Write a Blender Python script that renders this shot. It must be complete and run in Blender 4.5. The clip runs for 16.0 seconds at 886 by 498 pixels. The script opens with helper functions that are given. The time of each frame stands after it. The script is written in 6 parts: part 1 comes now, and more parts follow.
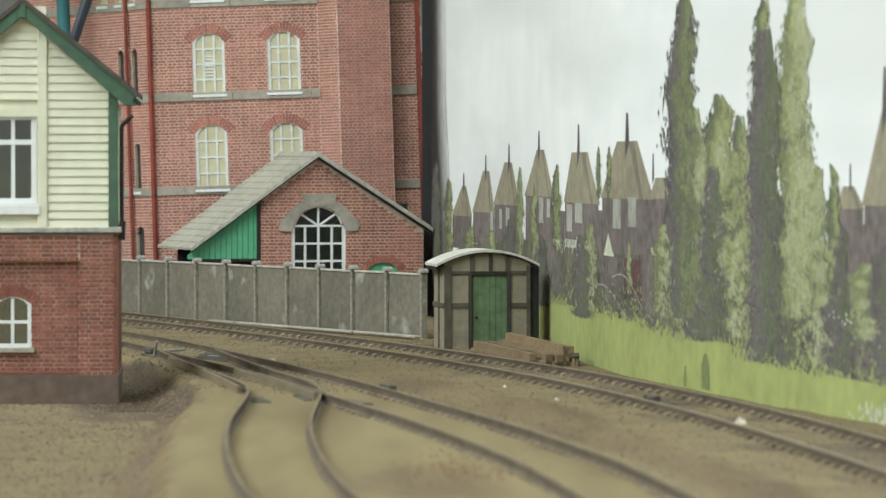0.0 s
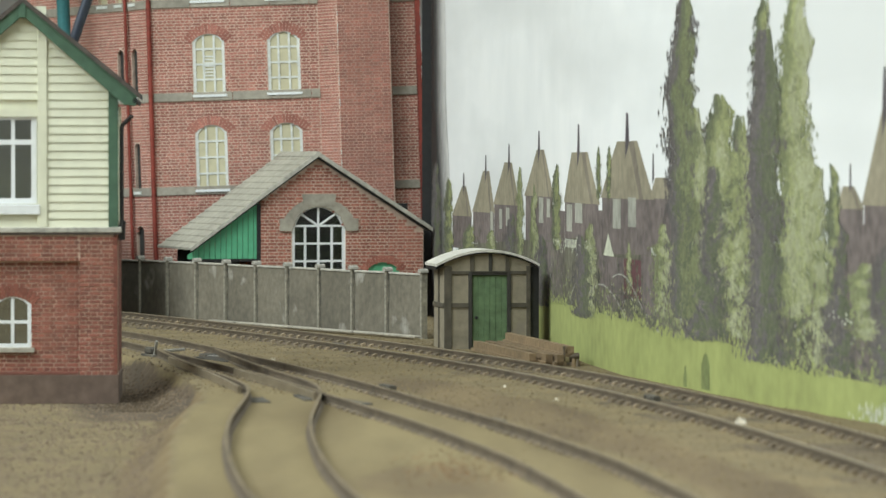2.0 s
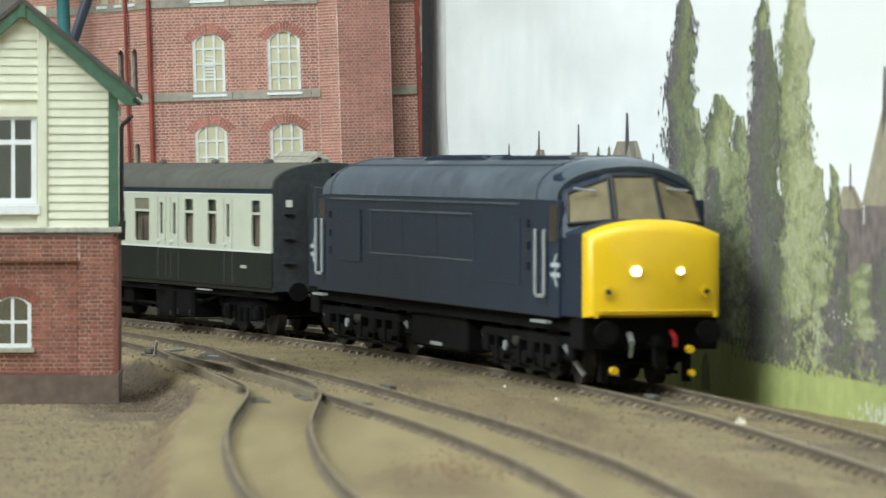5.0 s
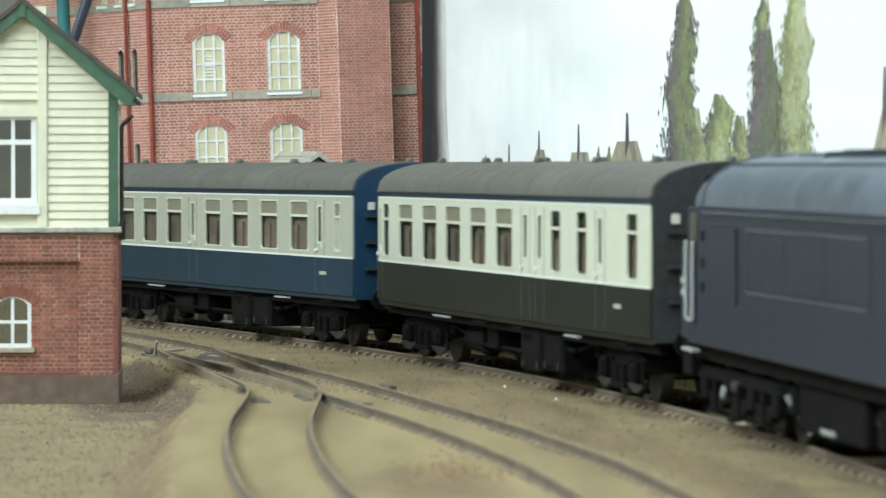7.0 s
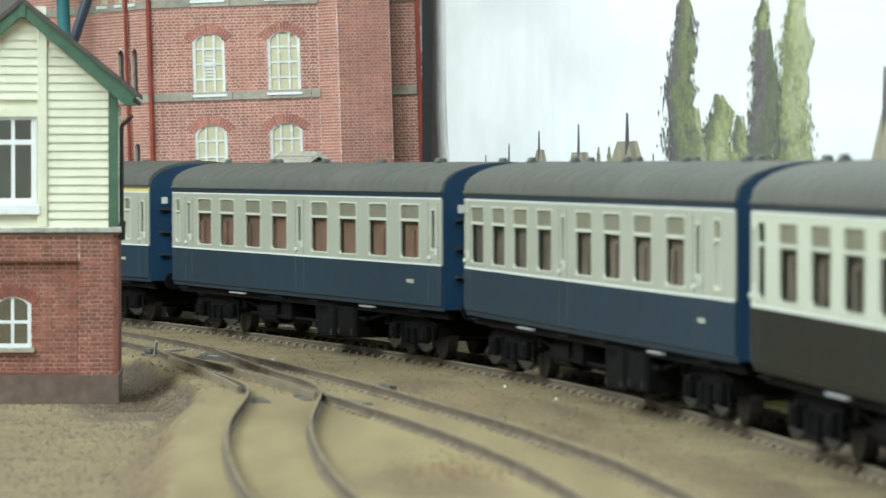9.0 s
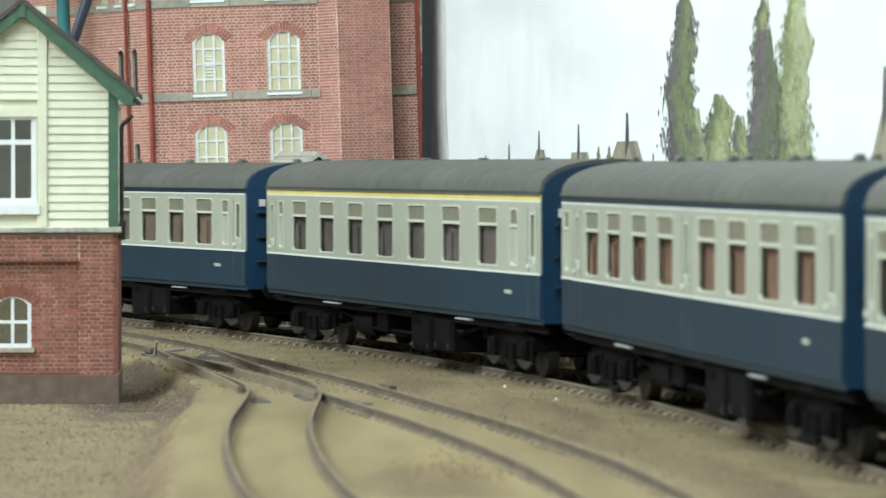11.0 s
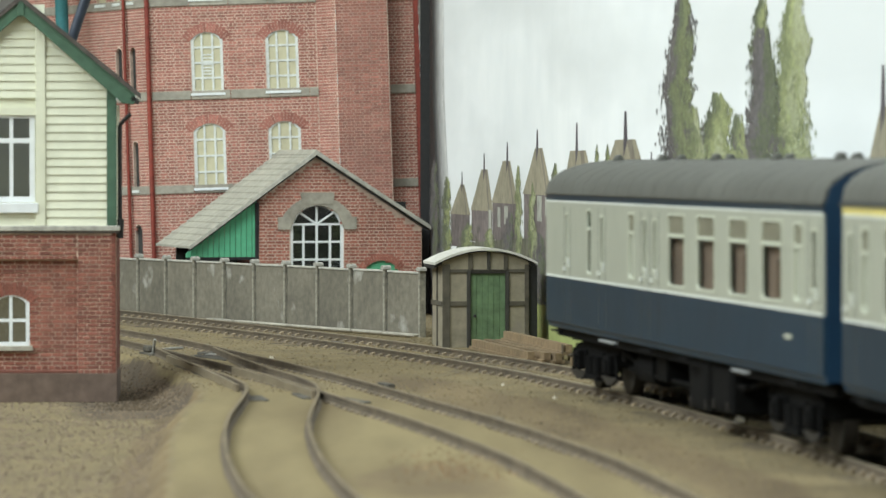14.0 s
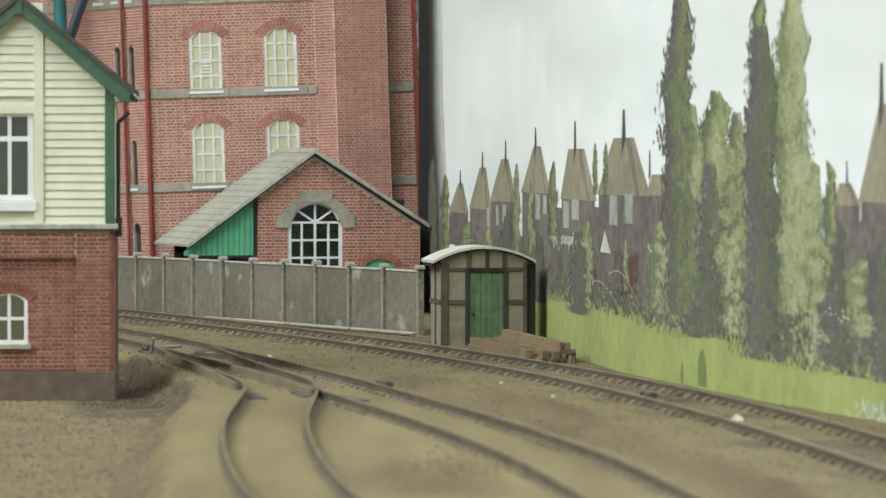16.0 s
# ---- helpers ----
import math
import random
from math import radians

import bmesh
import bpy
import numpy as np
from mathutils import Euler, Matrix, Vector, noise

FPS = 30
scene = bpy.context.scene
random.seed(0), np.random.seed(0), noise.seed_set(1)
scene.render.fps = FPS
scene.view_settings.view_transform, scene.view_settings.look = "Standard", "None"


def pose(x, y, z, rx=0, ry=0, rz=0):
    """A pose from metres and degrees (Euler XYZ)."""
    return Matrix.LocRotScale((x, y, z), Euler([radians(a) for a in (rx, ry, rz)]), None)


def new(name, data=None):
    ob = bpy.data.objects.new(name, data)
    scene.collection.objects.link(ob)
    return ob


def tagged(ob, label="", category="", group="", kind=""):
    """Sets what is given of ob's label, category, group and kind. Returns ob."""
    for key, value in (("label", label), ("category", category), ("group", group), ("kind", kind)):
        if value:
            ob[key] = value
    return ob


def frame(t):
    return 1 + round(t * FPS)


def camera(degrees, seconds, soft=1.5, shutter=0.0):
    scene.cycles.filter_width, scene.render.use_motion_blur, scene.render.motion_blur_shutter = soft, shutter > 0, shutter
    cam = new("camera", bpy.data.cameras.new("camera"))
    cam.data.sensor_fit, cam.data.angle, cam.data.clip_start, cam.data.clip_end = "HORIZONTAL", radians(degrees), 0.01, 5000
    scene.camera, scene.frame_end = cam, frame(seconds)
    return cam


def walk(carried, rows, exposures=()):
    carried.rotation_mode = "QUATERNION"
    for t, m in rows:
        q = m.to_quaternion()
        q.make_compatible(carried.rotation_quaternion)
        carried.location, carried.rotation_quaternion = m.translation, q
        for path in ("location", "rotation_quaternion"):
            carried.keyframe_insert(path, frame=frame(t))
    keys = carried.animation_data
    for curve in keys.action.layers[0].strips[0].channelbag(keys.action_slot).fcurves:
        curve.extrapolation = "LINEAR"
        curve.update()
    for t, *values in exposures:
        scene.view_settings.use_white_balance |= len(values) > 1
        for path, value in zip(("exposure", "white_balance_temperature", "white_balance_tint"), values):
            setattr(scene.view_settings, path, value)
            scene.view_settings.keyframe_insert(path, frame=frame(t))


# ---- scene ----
# Model railway in OO scale: lengths below are in millimetres unless a metre is named, MM turns them into metres.
MM = 0.001
RAIL = 4.0            # height of the rail head over the trackbed

# ---- camera ----
EYE = (0.0, 0.0, 52.4 * MM)
cam = camera(12.022, 16.0, soft=1.4, shutter=0.35)
cam.data.dof.use_dof, cam.data.dof.focus_distance, cam.data.dof.aperture_fstop = True, 1.25, 78.0
TILT = 90 - 1.1217
walk(cam, [
    (0.0, pose(*EYE, TILT, 0, 0)),
    (13.6, pose(*EYE, TILT, 0, 0)),
    (14.0, pose(*EYE, TILT - 0.022, 0, -0.023)),
    (14.5, pose(*EYE, TILT - 0.038, 0, -0.046)),
    (15.0, pose(*EYE, TILT - 0.046, 0, -0.046)),
    (16.0, pose(*EYE, TILT - 0.046, 0, -0.046)),
], exposures=[(0.0, 0.0, 6500, 10), (3.0, 0.0, 6500, 10), (4.2, 0.06, 6450, 10), (6.3, 0.38, 6150, 7), (12.5, 0.38, 6150, 7), (13.2, 0.22, 6300, 8.5), (14.1, 0.12, 6400, 9.5), (15.0, 0.03, 6480, 10), (16.0, 0.0, 6500, 10)])

# ---- room light: a plain white room with two ceiling light panels ----
world = bpy.data.worlds.new("room_air")
world.use_nodes = True
world.node_tree.nodes["Background"].inputs[0].default_value = (0.9, 0.95, 1.0, 1)
world.node_tree.nodes["Background"].inputs[1].default_value = 0.0
scene.world = world


def panel_lamp(x, y, z, sx, sy, watts):
    d = bpy.data.lights.new("ceiling_panel", "AREA")
    d.shape, d.size, d.size_y, d.energy, d.color = "RECTANGLE", sx, sy, watts, (0.90, 1.0, 1.01)
    o = new("ceiling_panel", d)
    o.location = (x, y, z)
    return o


panel_lamp(-1.5, 0.0, 1.25, 1.4, 2.2, 92)
panel_lamp(0.1, 0.55, 1.25, 1.2, 0.6, 14)


# ---- mesh building ----
class Shape:
    """Vertices and faces in millimetres."""

    def __init__(self):
        self.v, self.f = [], []

    def add(self, vs, fs):
        n = len(self.v)
        self.v += [tuple(p) for p in vs]
        self.f += [tuple(i + n for i in f) for f in fs]
        return self

    def box(self, x0, x1, y0, y1, z0, z1):
        x0, x1 = min(x0, x1), max(x0, x1)
        y0, y1 = min(y0, y1), max(y0, y1)
        z0, z1 = min(z0, z1), max(z0, z1)
        return self.add([(x0, y0, z0), (x1, y0, z0), (x1, y1, z0), (x0, y1, z0), (x0, y0, z1), (x1, y0, z1), (x1, y1, z1), (x0, y1, z1)],
                        [(0, 3, 2, 1), (4, 5, 6, 7), (0, 1, 5, 4), (1, 2, 6, 5), (2, 3, 7, 6), (3, 0, 4, 7)])

    def prism(self, pts, a, b, axis="y"):
        """An outline of two coordinates pushed along an axis: y takes (x, z), x takes (y, z), z takes (x, y)."""
        put = {"y": lambda p, t: (p[0], t, p[1]), "x": lambda p, t: (t, p[0], p[1]), "z": lambda p, t: (p[0], p[1], t)}[axis]
        n = len(pts)
        vs = [put(p, a) for p in pts] + [put(p, b) for p in pts]
        fs = [tuple(range(n)), tuple(range(2 * n - 1, n - 1, -1))]
        fs += [(i, i + n, (i + 1) % n + n, (i + 1) % n) for i in range(n)]
        return self.add(vs, fs)

    def rod(self, p, q, r, seg=10, r2=None):
        p, q = Vector(p), Vector(q)
        r2 = r if r2 is None else r2
        d = (q - p).normalized()
        u = d.orthogonal().normalized()
        w = d.cross(u)
        vs = []
        for c, k in ((p, r), (q, r2)):
            vs += [c + (u * math.cos(6.28318 * i / seg) + w * math.sin(6.28318 * i / seg)) * k for i in range(seg)]
        fs = [(i, (i + 1) % seg, (i + 1) % seg + seg, i + seg) for i in range(seg)]
        fs += [tuple(range(seg - 1, -1, -1)), tuple(range(seg, 2 * seg))]
        return self.add(vs, fs)

    def loft(self, rings, close=True, caps=True):
        n = len(rings[0])
        vs = [p for r in rings for p in r]
        fs = []
        for k in range(len(rings) - 1):
            for i in range(n if close else n - 1):
                j = (i + 1) % n
                fs.append((k * n + i, k * n + j, (k + 1) * n + j, (k + 1) * n + i))
        if caps:
            fs += [tuple(range(n - 1, -1, -1)), tuple(range((len(rings) - 1) * n, len(rings) * n))]
        return self.add(vs, fs)


def mesh_of(name, s, material, bevel=0.0, smooth=0, weld=False):
    me = bpy.data.meshes.new(name)
    me.from_pydata([(x * MM, y * MM, z * MM) for x, y, z in s.v], [], s.f)
    bm = bmesh.new()
    bm.from_mesh(me)
    if weld:
        bmesh.ops.remove_doubles(bm, verts=bm.verts, dist=1e-6)
    bmesh.ops.recalc_face_normals(bm, faces=bm.faces)
    if bevel:
        bmesh.ops.bevel(bm, geom=[e for e in bm.edges if len(e.link_faces) == 2 and e.calc_face_angle(0) > 0.6], offset=bevel * MM, segments=1, affect="EDGES", clamp_overlap=True)
    bm.to_mesh(me)
    bm.free()
    if smooth:
        me.shade_smooth()
        me.set_sharp_from_angle(angle=radians(smooth))
    me.materials.append(material)
    return me


def part(name, s, material, parent, label="", bevel=0.0, smooth=0, m=None, kind=""):
    ob = new(name, s if isinstance(s, bpy.types.Mesh) else mesh_of(name, s, material, bevel, smooth, name.endswith(("_wall", "upper_side", "_wing", "_surround"))))
    ob.parent = parent
    if m is not None:
        ob.matrix_basis = m
    return tagged(ob, label, kind=kind)


def thing(name, label, category, m=None, group="", kind=""):
    ob = new(name)
    ob.empty_display_size = 0.01
    if m is not None:
        ob.matrix_basis = m
    return tagged(ob, label, category, group, kind)


def mpose(x, y, z, rx=0, ry=0, rz=0):
    return pose(x * MM, y * MM, z * MM, rx, ry, rz)


# ---- materials ----
def mat(name, col, rough=0.6, metal=0.0, var=0.2, size=2.0, bump=0.15, other=None, pieces=0.0, glow=0.0, stain=None, stain_at=0.62, gloss=0.5):
    """size: millimetres of the grain. pieces: how much single pieces differ. stain: a second colour in patches."""
    m = bpy.data.materials.new(name)
    m.use_nodes = True
    nt = m.node_tree
    n, l = nt.nodes, nt.links
    b = n["Principled BSDF"]
    b.inputs["Roughness"].default_value, b.inputs["Metallic"].default_value = rough, metal
    b.inputs["Specular IOR Level"].default_value = gloss
    tc = n.new("ShaderNodeTexCoord")
    fine = n.new("ShaderNodeTexNoise")
    fine.inputs["Scale"].default_value, fine.inputs["Detail"].default_value = 1000 / size, 5
    wide = n.new("ShaderNodeTexNoise")
    wide.inputs["Scale"].default_value, wide.inputs["Detail"].default_value = 1000 / (size * 9), 3
    where = tc.outputs["Object"]
    if pieces:
        # every piece takes its own stretch of the pattern
        own, far_ = n.new("ShaderNodeObjectInfo"), n.new("ShaderNodeVectorMath")
        far_.operation = "ADD"
        sc = n.new("ShaderNodeMath")
        sc.operation = "MULTIPLY"
        sc.inputs[1].default_value = 3.0
        l.new(own.outputs["Random"], sc.inputs[0])
        l.new(where, far_.inputs[0])
        l.new(sc.outputs[0], far_.inputs[1])
        where = far_.outputs[0]
    for t in (fine, wide):
        l.new(where, t.inputs["Vector"])
    mix = n.new("ShaderNodeMix")
    mix.data_type = "RGBA"
    o = other or tuple(c * (1 - var * 1.6) for c in col)
    mix.inputs[6].default_value, mix.inputs[7].default_value = (*o, 1), (*[min(1, c * (1 + var * 0.6)) for c in col], 1)
    add = n.new("ShaderNodeMath")
    add.operation = "ADD"
    l.new(fine.outputs[0], add.inputs[0])
    l.new(wide.outputs[0], add.inputs[1])
    rng = n.new("ShaderNodeMapRange")
    rng.inputs[1].default_value, rng.inputs[2].default_value = 0.7, 1.3
    l.new(add.outputs[0], rng.inputs[0])
    l.new(rng.outputs[0], mix.inputs[0])
    out = mix.outputs[2]
    if pieces:
        geo, inf = n.new("ShaderNodeNewGeometry"), n.new("ShaderNodeObjectInfo")
        sm = n.new("ShaderNodeMath")
        sm.operation = "ADD"
        l.new(geo.outputs["Random Per Island"], sm.inputs[0])
        l.new(inf.outputs["Random"], sm.inputs[1])
        fr = n.new("ShaderNodeMath")
        fr.operation = "FRACT"
        l.new(sm.outputs[0], fr.inputs[0])
        r2 = n.new("ShaderNodeMapRange")
        r2.inputs[3].default_value, r2.inputs[4].default_value = 1 - pieces, 1 + pieces
        l.new(fr.outputs[0], r2.inputs[0])
        hs = n.new("ShaderNodeHueSaturation")
        l.new(r2.outputs[0], hs.inputs["Value"])
        l.new(out, hs.inputs["Color"])
        out = hs.outputs[0]
    if stain:
        sn = n.new("ShaderNodeTexNoise")
        sn.inputs["Scale"].default_value, sn.inputs["Detail"].default_value = 1000 / (size * 5), 6
        l.new(where, sn.inputs["Vector"])
        sr = n.new("ShaderNodeMapRange")
        sr.inputs[1].default_value, sr.inputs[2].default_value = stain_at, stain_at + 0.08
        l.new(sn.outputs[0], sr.inputs[0])
        m2 = n.new("ShaderNodeMix")
        m2.data_type = "RGBA"
        l.new(sr.outputs[0], m2.inputs[0])
        l.new(out, m2.inputs[6])
        m2.inputs[7].default_value = (*stain, 1)
        out = m2.outputs[2]
    l.new(out, b.inputs["Base Color"])
    if bump:
        bp = n.new("ShaderNodeBump")
        bp.inputs["Strength"].default_value, bp.inputs["Distance"].default_value = bump, size * MM * 0.4
        l.new(fine.outputs[0], bp.inputs["Height"])
        l.new(bp.outputs[0], b.inputs["Normal"])
    if glow:
        b.inputs["Emission Color"].default_value, b.inputs["Emission Strength"].default_value = (*col, 1), glow
    return m


def clear_glass(name, tint=(0.9, 0.95, 0.95), shine=0.07):
    m = bpy.data.materials.new(name)
    m.use_nodes = True
    n, l = m.node_tree.nodes, m.node_tree.links
    n.remove(n["Principled BSDF"])
    tr, gl, mx = n.new("ShaderNodeBsdfTransparent"), n.new("ShaderNodeBsdfGlossy"), n.new("ShaderNodeMixShader")
    tr.inputs[0].default_value = (*tint, 1)
    gl.inputs["Roughness"].default_value = 0.08
    mx.inputs[0].default_value = shine
    l.new(tr.outputs[0], mx.inputs[1])
    l.new(gl.outputs[0], mx.inputs[2])
    l.new(mx.outputs[0], n["Material Output"].inputs[0])
    return m


M_SOIL = mat("sandy_ground", (0.180, 0.138, 0.066), 0.95, var=0.22, size=1.8, bump=0.25, other=(0.118, 0.089, 0.046), stain=(0.125, 0.083, 0.052), stain_at=0.66)


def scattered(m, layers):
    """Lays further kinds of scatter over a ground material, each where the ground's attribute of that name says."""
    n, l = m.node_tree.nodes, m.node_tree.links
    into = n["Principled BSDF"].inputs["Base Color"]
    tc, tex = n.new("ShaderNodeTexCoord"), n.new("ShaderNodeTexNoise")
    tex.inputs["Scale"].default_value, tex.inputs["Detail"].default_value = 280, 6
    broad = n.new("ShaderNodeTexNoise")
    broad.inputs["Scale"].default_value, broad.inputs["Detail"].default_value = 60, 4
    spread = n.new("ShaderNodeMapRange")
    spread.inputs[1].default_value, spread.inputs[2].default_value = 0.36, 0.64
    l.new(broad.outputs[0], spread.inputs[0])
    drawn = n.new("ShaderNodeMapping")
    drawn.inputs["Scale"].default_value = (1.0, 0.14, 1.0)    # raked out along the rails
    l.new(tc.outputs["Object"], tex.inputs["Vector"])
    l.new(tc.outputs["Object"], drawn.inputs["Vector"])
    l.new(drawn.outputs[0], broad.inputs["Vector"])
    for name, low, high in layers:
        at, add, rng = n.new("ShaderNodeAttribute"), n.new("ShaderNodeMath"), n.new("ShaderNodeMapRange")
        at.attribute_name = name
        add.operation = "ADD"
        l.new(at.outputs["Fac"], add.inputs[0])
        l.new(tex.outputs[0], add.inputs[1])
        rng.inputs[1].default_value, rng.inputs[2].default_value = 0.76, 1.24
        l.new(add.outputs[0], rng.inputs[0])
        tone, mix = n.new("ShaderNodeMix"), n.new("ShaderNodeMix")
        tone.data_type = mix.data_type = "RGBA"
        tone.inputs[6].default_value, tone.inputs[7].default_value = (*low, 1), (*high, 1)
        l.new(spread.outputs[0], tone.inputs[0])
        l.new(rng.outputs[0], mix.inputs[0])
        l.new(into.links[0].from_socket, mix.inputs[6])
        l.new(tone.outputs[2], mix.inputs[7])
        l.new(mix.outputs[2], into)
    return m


scattered(M_SOIL, [("sand", (0.138, 0.102, 0.046), (0.200, 0.156, 0.073)), ("earth", (0.100, 0.069, 0.034), (0.165, 0.118, 0.058)), ("shaded_soil", (0.045, 0.032, 0.019), (0.105, 0.074, 0.044))])
M_YARD = mat("yard_gravel", (0.195, 0.147, 0.099), 0.95, var=0.25, size=0.9, bump=0.4, pieces=0.22)
M_GRAIN = mat("ballast_grain", (0.195, 0.150, 0.080), 0.95, var=0.25, size=0.6, bump=0.2, pieces=0.4)
M_STONE = mat("pale_chipping", (0.66, 0.60, 0.48), 0.9, var=0.2, size=1.0, bump=0.3)
M_RUST = mat("rusty_rail_side", (0.135, 0.105, 0.072), 0.75, var=0.3, size=1.0, bump=0.2)
M_STEEL = mat("worn_rail_head", (0.30, 0.25, 0.175), 0.5, metal=0.5, var=0.2, size=1.5, bump=0.05)
M_RUSTHEAD = mat("dull_rail_head", (0.185, 0.145, 0.09), 0.7, metal=0.2, var=0.25, size=1.5, bump=0.1)
M_SLEEPER = mat("sleeper", (0.115, 0.088, 0.058), 0.9, var=0.35, size=1.2, bump=0.3, pieces=0.3)
M_DARKBED = mat("oily_timber", (0.085, 0.076, 0.06), 0.85, var=0.35, size=1.5, bump=0.3, pieces=0.25)
M_CONCRETE = mat("weathered_concrete", (0.185, 0.166, 0.126), 0.92, var=0.22, size=2.2, bump=0.25, pieces=0.12, stain=(0.34, 0.325, 0.28), stain_at=0.61)
M_PALE = mat("pale_concrete", (0.46, 0.44, 0.38), 0.9, var=0.25, size=1.6, bump=0.2)
M_BRICK = mat("red_brick", (0.40, 0.158, 0.115), 0.9, var=0.22, size=1.6, bump=0.2, pieces=0.22)
M_BOXBRICK = mat("deep_red_brick", (0.262, 0.094, 0.065), 0.9, var=0.22, size=1.6, bump=0.2, pieces=0.25)
M_BRICK2 = mat("factory_brick", (0.40, 0.167, 0.128), 0.9, var=0.22, size=2.2, bump=0.2, pieces=0.22, stain=(0.46, 0.24, 0.10), stain_at=0.76)
M_MORTAR = mat("mortar", (0.67, 0.51, 0.41), 0.95, var=0.2, size=1.2, bump=0.1)
M_STRING = mat("stone_course", (0.36, 0.33, 0.27), 0.9, var=0.2, size=2.0, bump=0.15, pieces=0.1)
M_RENDER = mat("stained_plinth", (0.165, 0.115, 0.088), 0.92, var=0.25, size=3.0, bump=0.2, stain=(0.15, 0.12, 0.10), stain_at=0.55)
M_CREAM = mat("cream_boarding", (0.72, 0.72, 0.56), 0.6, var=0.08, size=5.0, bump=0.06)
M_WHITE = mat("white_paint", (0.78, 0.80, 0.80), 0.5, var=0.07, size=3.0, bump=0.08)
M_WHITE2 = mat("aged_white_paint", (0.71, 0.73, 0.69), 0.6, var=0.15, size=2.0, bump=0.1)
M_GREEN = mat("dark_green_paint", (0.072, 0.142, 0.092), 0.5, var=0.2, size=3.0, bump=0.1)
M_DOOR = mat("green_door_paint", (0.125, 0.20, 0.098), 0.7, var=0.3, size=2.5, bump=0.2)
M_MINT = mat("bright_green_boards", (0.12, 0.47, 0.26), 0.6, var=0.12, size=3.0, bump=0.08)
M_SLATE = mat("slate_roof", (0.09, 0.075, 0.065), 0.85, var=0.3, size=1.5, bump=0.3)
M_SHEET = mat("corrugated_roof", (0.40, 0.38, 0.31), 0.85, var=0.2, size=3.0, bump=0.15, stain=(0.31, 0.30, 0.24), stain_at=0.62)
M_BLIND = mat("pale_blind", (0.56, 0.52, 0.35), 0.8, var=0.12, size=4.0, bump=0.05)
M_VOID = mat("dark_room", (0.035, 0.035, 0.032), 0.9, var=0.3, size=4.0, bump=0.0)
M_OCHRE = mat("ochre_room", (0.24, 0.21, 0.13), 0.9, var=0.3, size=6.0, bump=0.0)
M_HUT = mat("grey_hut_render", (0.275, 0.24, 0.172), 0.9, var=0.2, size=2.5, bump=0.2, stain=(0.22, 0.19, 0.15), stain_at=0.6)
M_BEAM = mat("dark_hut_beams", (0.095, 0.082, 0.058), 0.85, var=0.3, size=2.0, bump=0.2)
M_BLACK = mat("black_paint", (0.018, 0.018, 0.018), 0.6, var=0.3, size=2.0, bump=0.1)
M_TIMBER = mat("sawn_timber", (0.235, 0.165, 0.092), 0.85, var=0.25, size=1.6, bump=0.3, pieces=0.15)
M_REDPIPE = mat("red_brown_pipe", (0.26, 0.045, 0.028), 0.6, var=0.25, size=2.0, bump=0.1)
M_TEAL = mat("teal_pipe", (0.03, 0.16, 0.17), 0.5, var=0.2, size=2.0, bump=0.1)
M_NAVY = mat("dark_blue_pipe", (0.03, 0.04, 0.06), 0.5, var=0.2, size=2.0, bump=0.1)
M_DIRT = mat("dark_earth", (0.105, 0.075, 0.045), 0.95, var=0.35, size=1.2, bump=0.5, pieces=0.4)
M_RUSTDUST = mat("rust_dust", (0.225, 0.145, 0.075), 0.95, var=0.3, size=1.0, bump=0.2, pieces=0.3)
M_GLASS = clear_glass("window_glass")
M_BOXGLASS = clear_glass("shiny_box_glass", shine=0.28)
M_SILVERY = mat("dull_metal", (0.40, 0.39, 0.36), 0.5, metal=0.4, var=0.2, size=2.0, bump=0.1)
M_FELT = mat("pale_roof_felt", (0.60, 0.58, 0.51), 0.9, var=0.15, size=2.0, bump=0.15)
M_ROOM = mat("room_wall_paint", (0.72, 0.70, 0.66), 0.9, var=0.05, size=60, bump=0.0)
M_FLOORING = mat("room_floor", (0.30, 0.26, 0.22), 0.8, var=0.2, size=80, bump=0.0)

# ---- room and baseboard ----
def room_slab(name, x0, x1, y0, y1, z0, z1, material, label):
    s = Shape().box(x0 * 1000, x1 * 1000, y0 * 1000, y1 * 1000, z0 * 1000, z1 * 1000)
    return tagged(new(name, mesh_of(name, s, material)), label, "room", kind="structure")


room_slab("floor", -3.2, 3.2, -3.2, 4.2, -1.15, -1.05, M_FLOORING, "plain brown floor of the layout room")
room_slab("ceiling", -3.2, 3.2, -3.2, 4.2, 1.30, 1.40, M_ROOM, "plain white ceiling of the layout room")
room_slab("wall_north", -3.2, 3.2, 4.2, 4.3, -1.15, 1.40, M_ROOM, "plain white wall of the layout room")
room_slab("wall_south", -3.2, 3.2, -3.3, -3.2, -1.15, 1.40, M_ROOM, "plain white wall of the layout room")
room_slab("wall_east", 3.2, 3.3, -3.3, 4.3, -1.15, 1.40, M_ROOM, "plain white wall of the layout room")
room_slab("wall_west", -3.3, -3.2, -3.3, 4.3, -1.15, 1.40, M_ROOM, "plain white wall of the layout room")

# ---- the lines of track ----
STEP = 2.0


def main_line():
    """Centre line of the running track as arrays of s, x, y and heading; heading 0 runs towards the camera."""
    s = np.arange(-2700, 2700, STEP)
    k = np.interp(s, (-1500, -1400, -300, -100, 100, 300, 450, 560), (0, -0.2406, -0.2406, -0.2269, -0.4525, -0.5592, -0.3715, 0)) * 1e-3
    th = np.cumsum(k) * STEP
    i = int(np.argmin(abs(s)))
    th += 0.3465 - th[i]
    x, y = np.cumsum(np.sin(th)) * STEP, np.cumsum(-np.cos(th)) * STEP
    return s, x - x[i] - 42.48, y - y[i] + 1215.5, th


LINE = main_line()


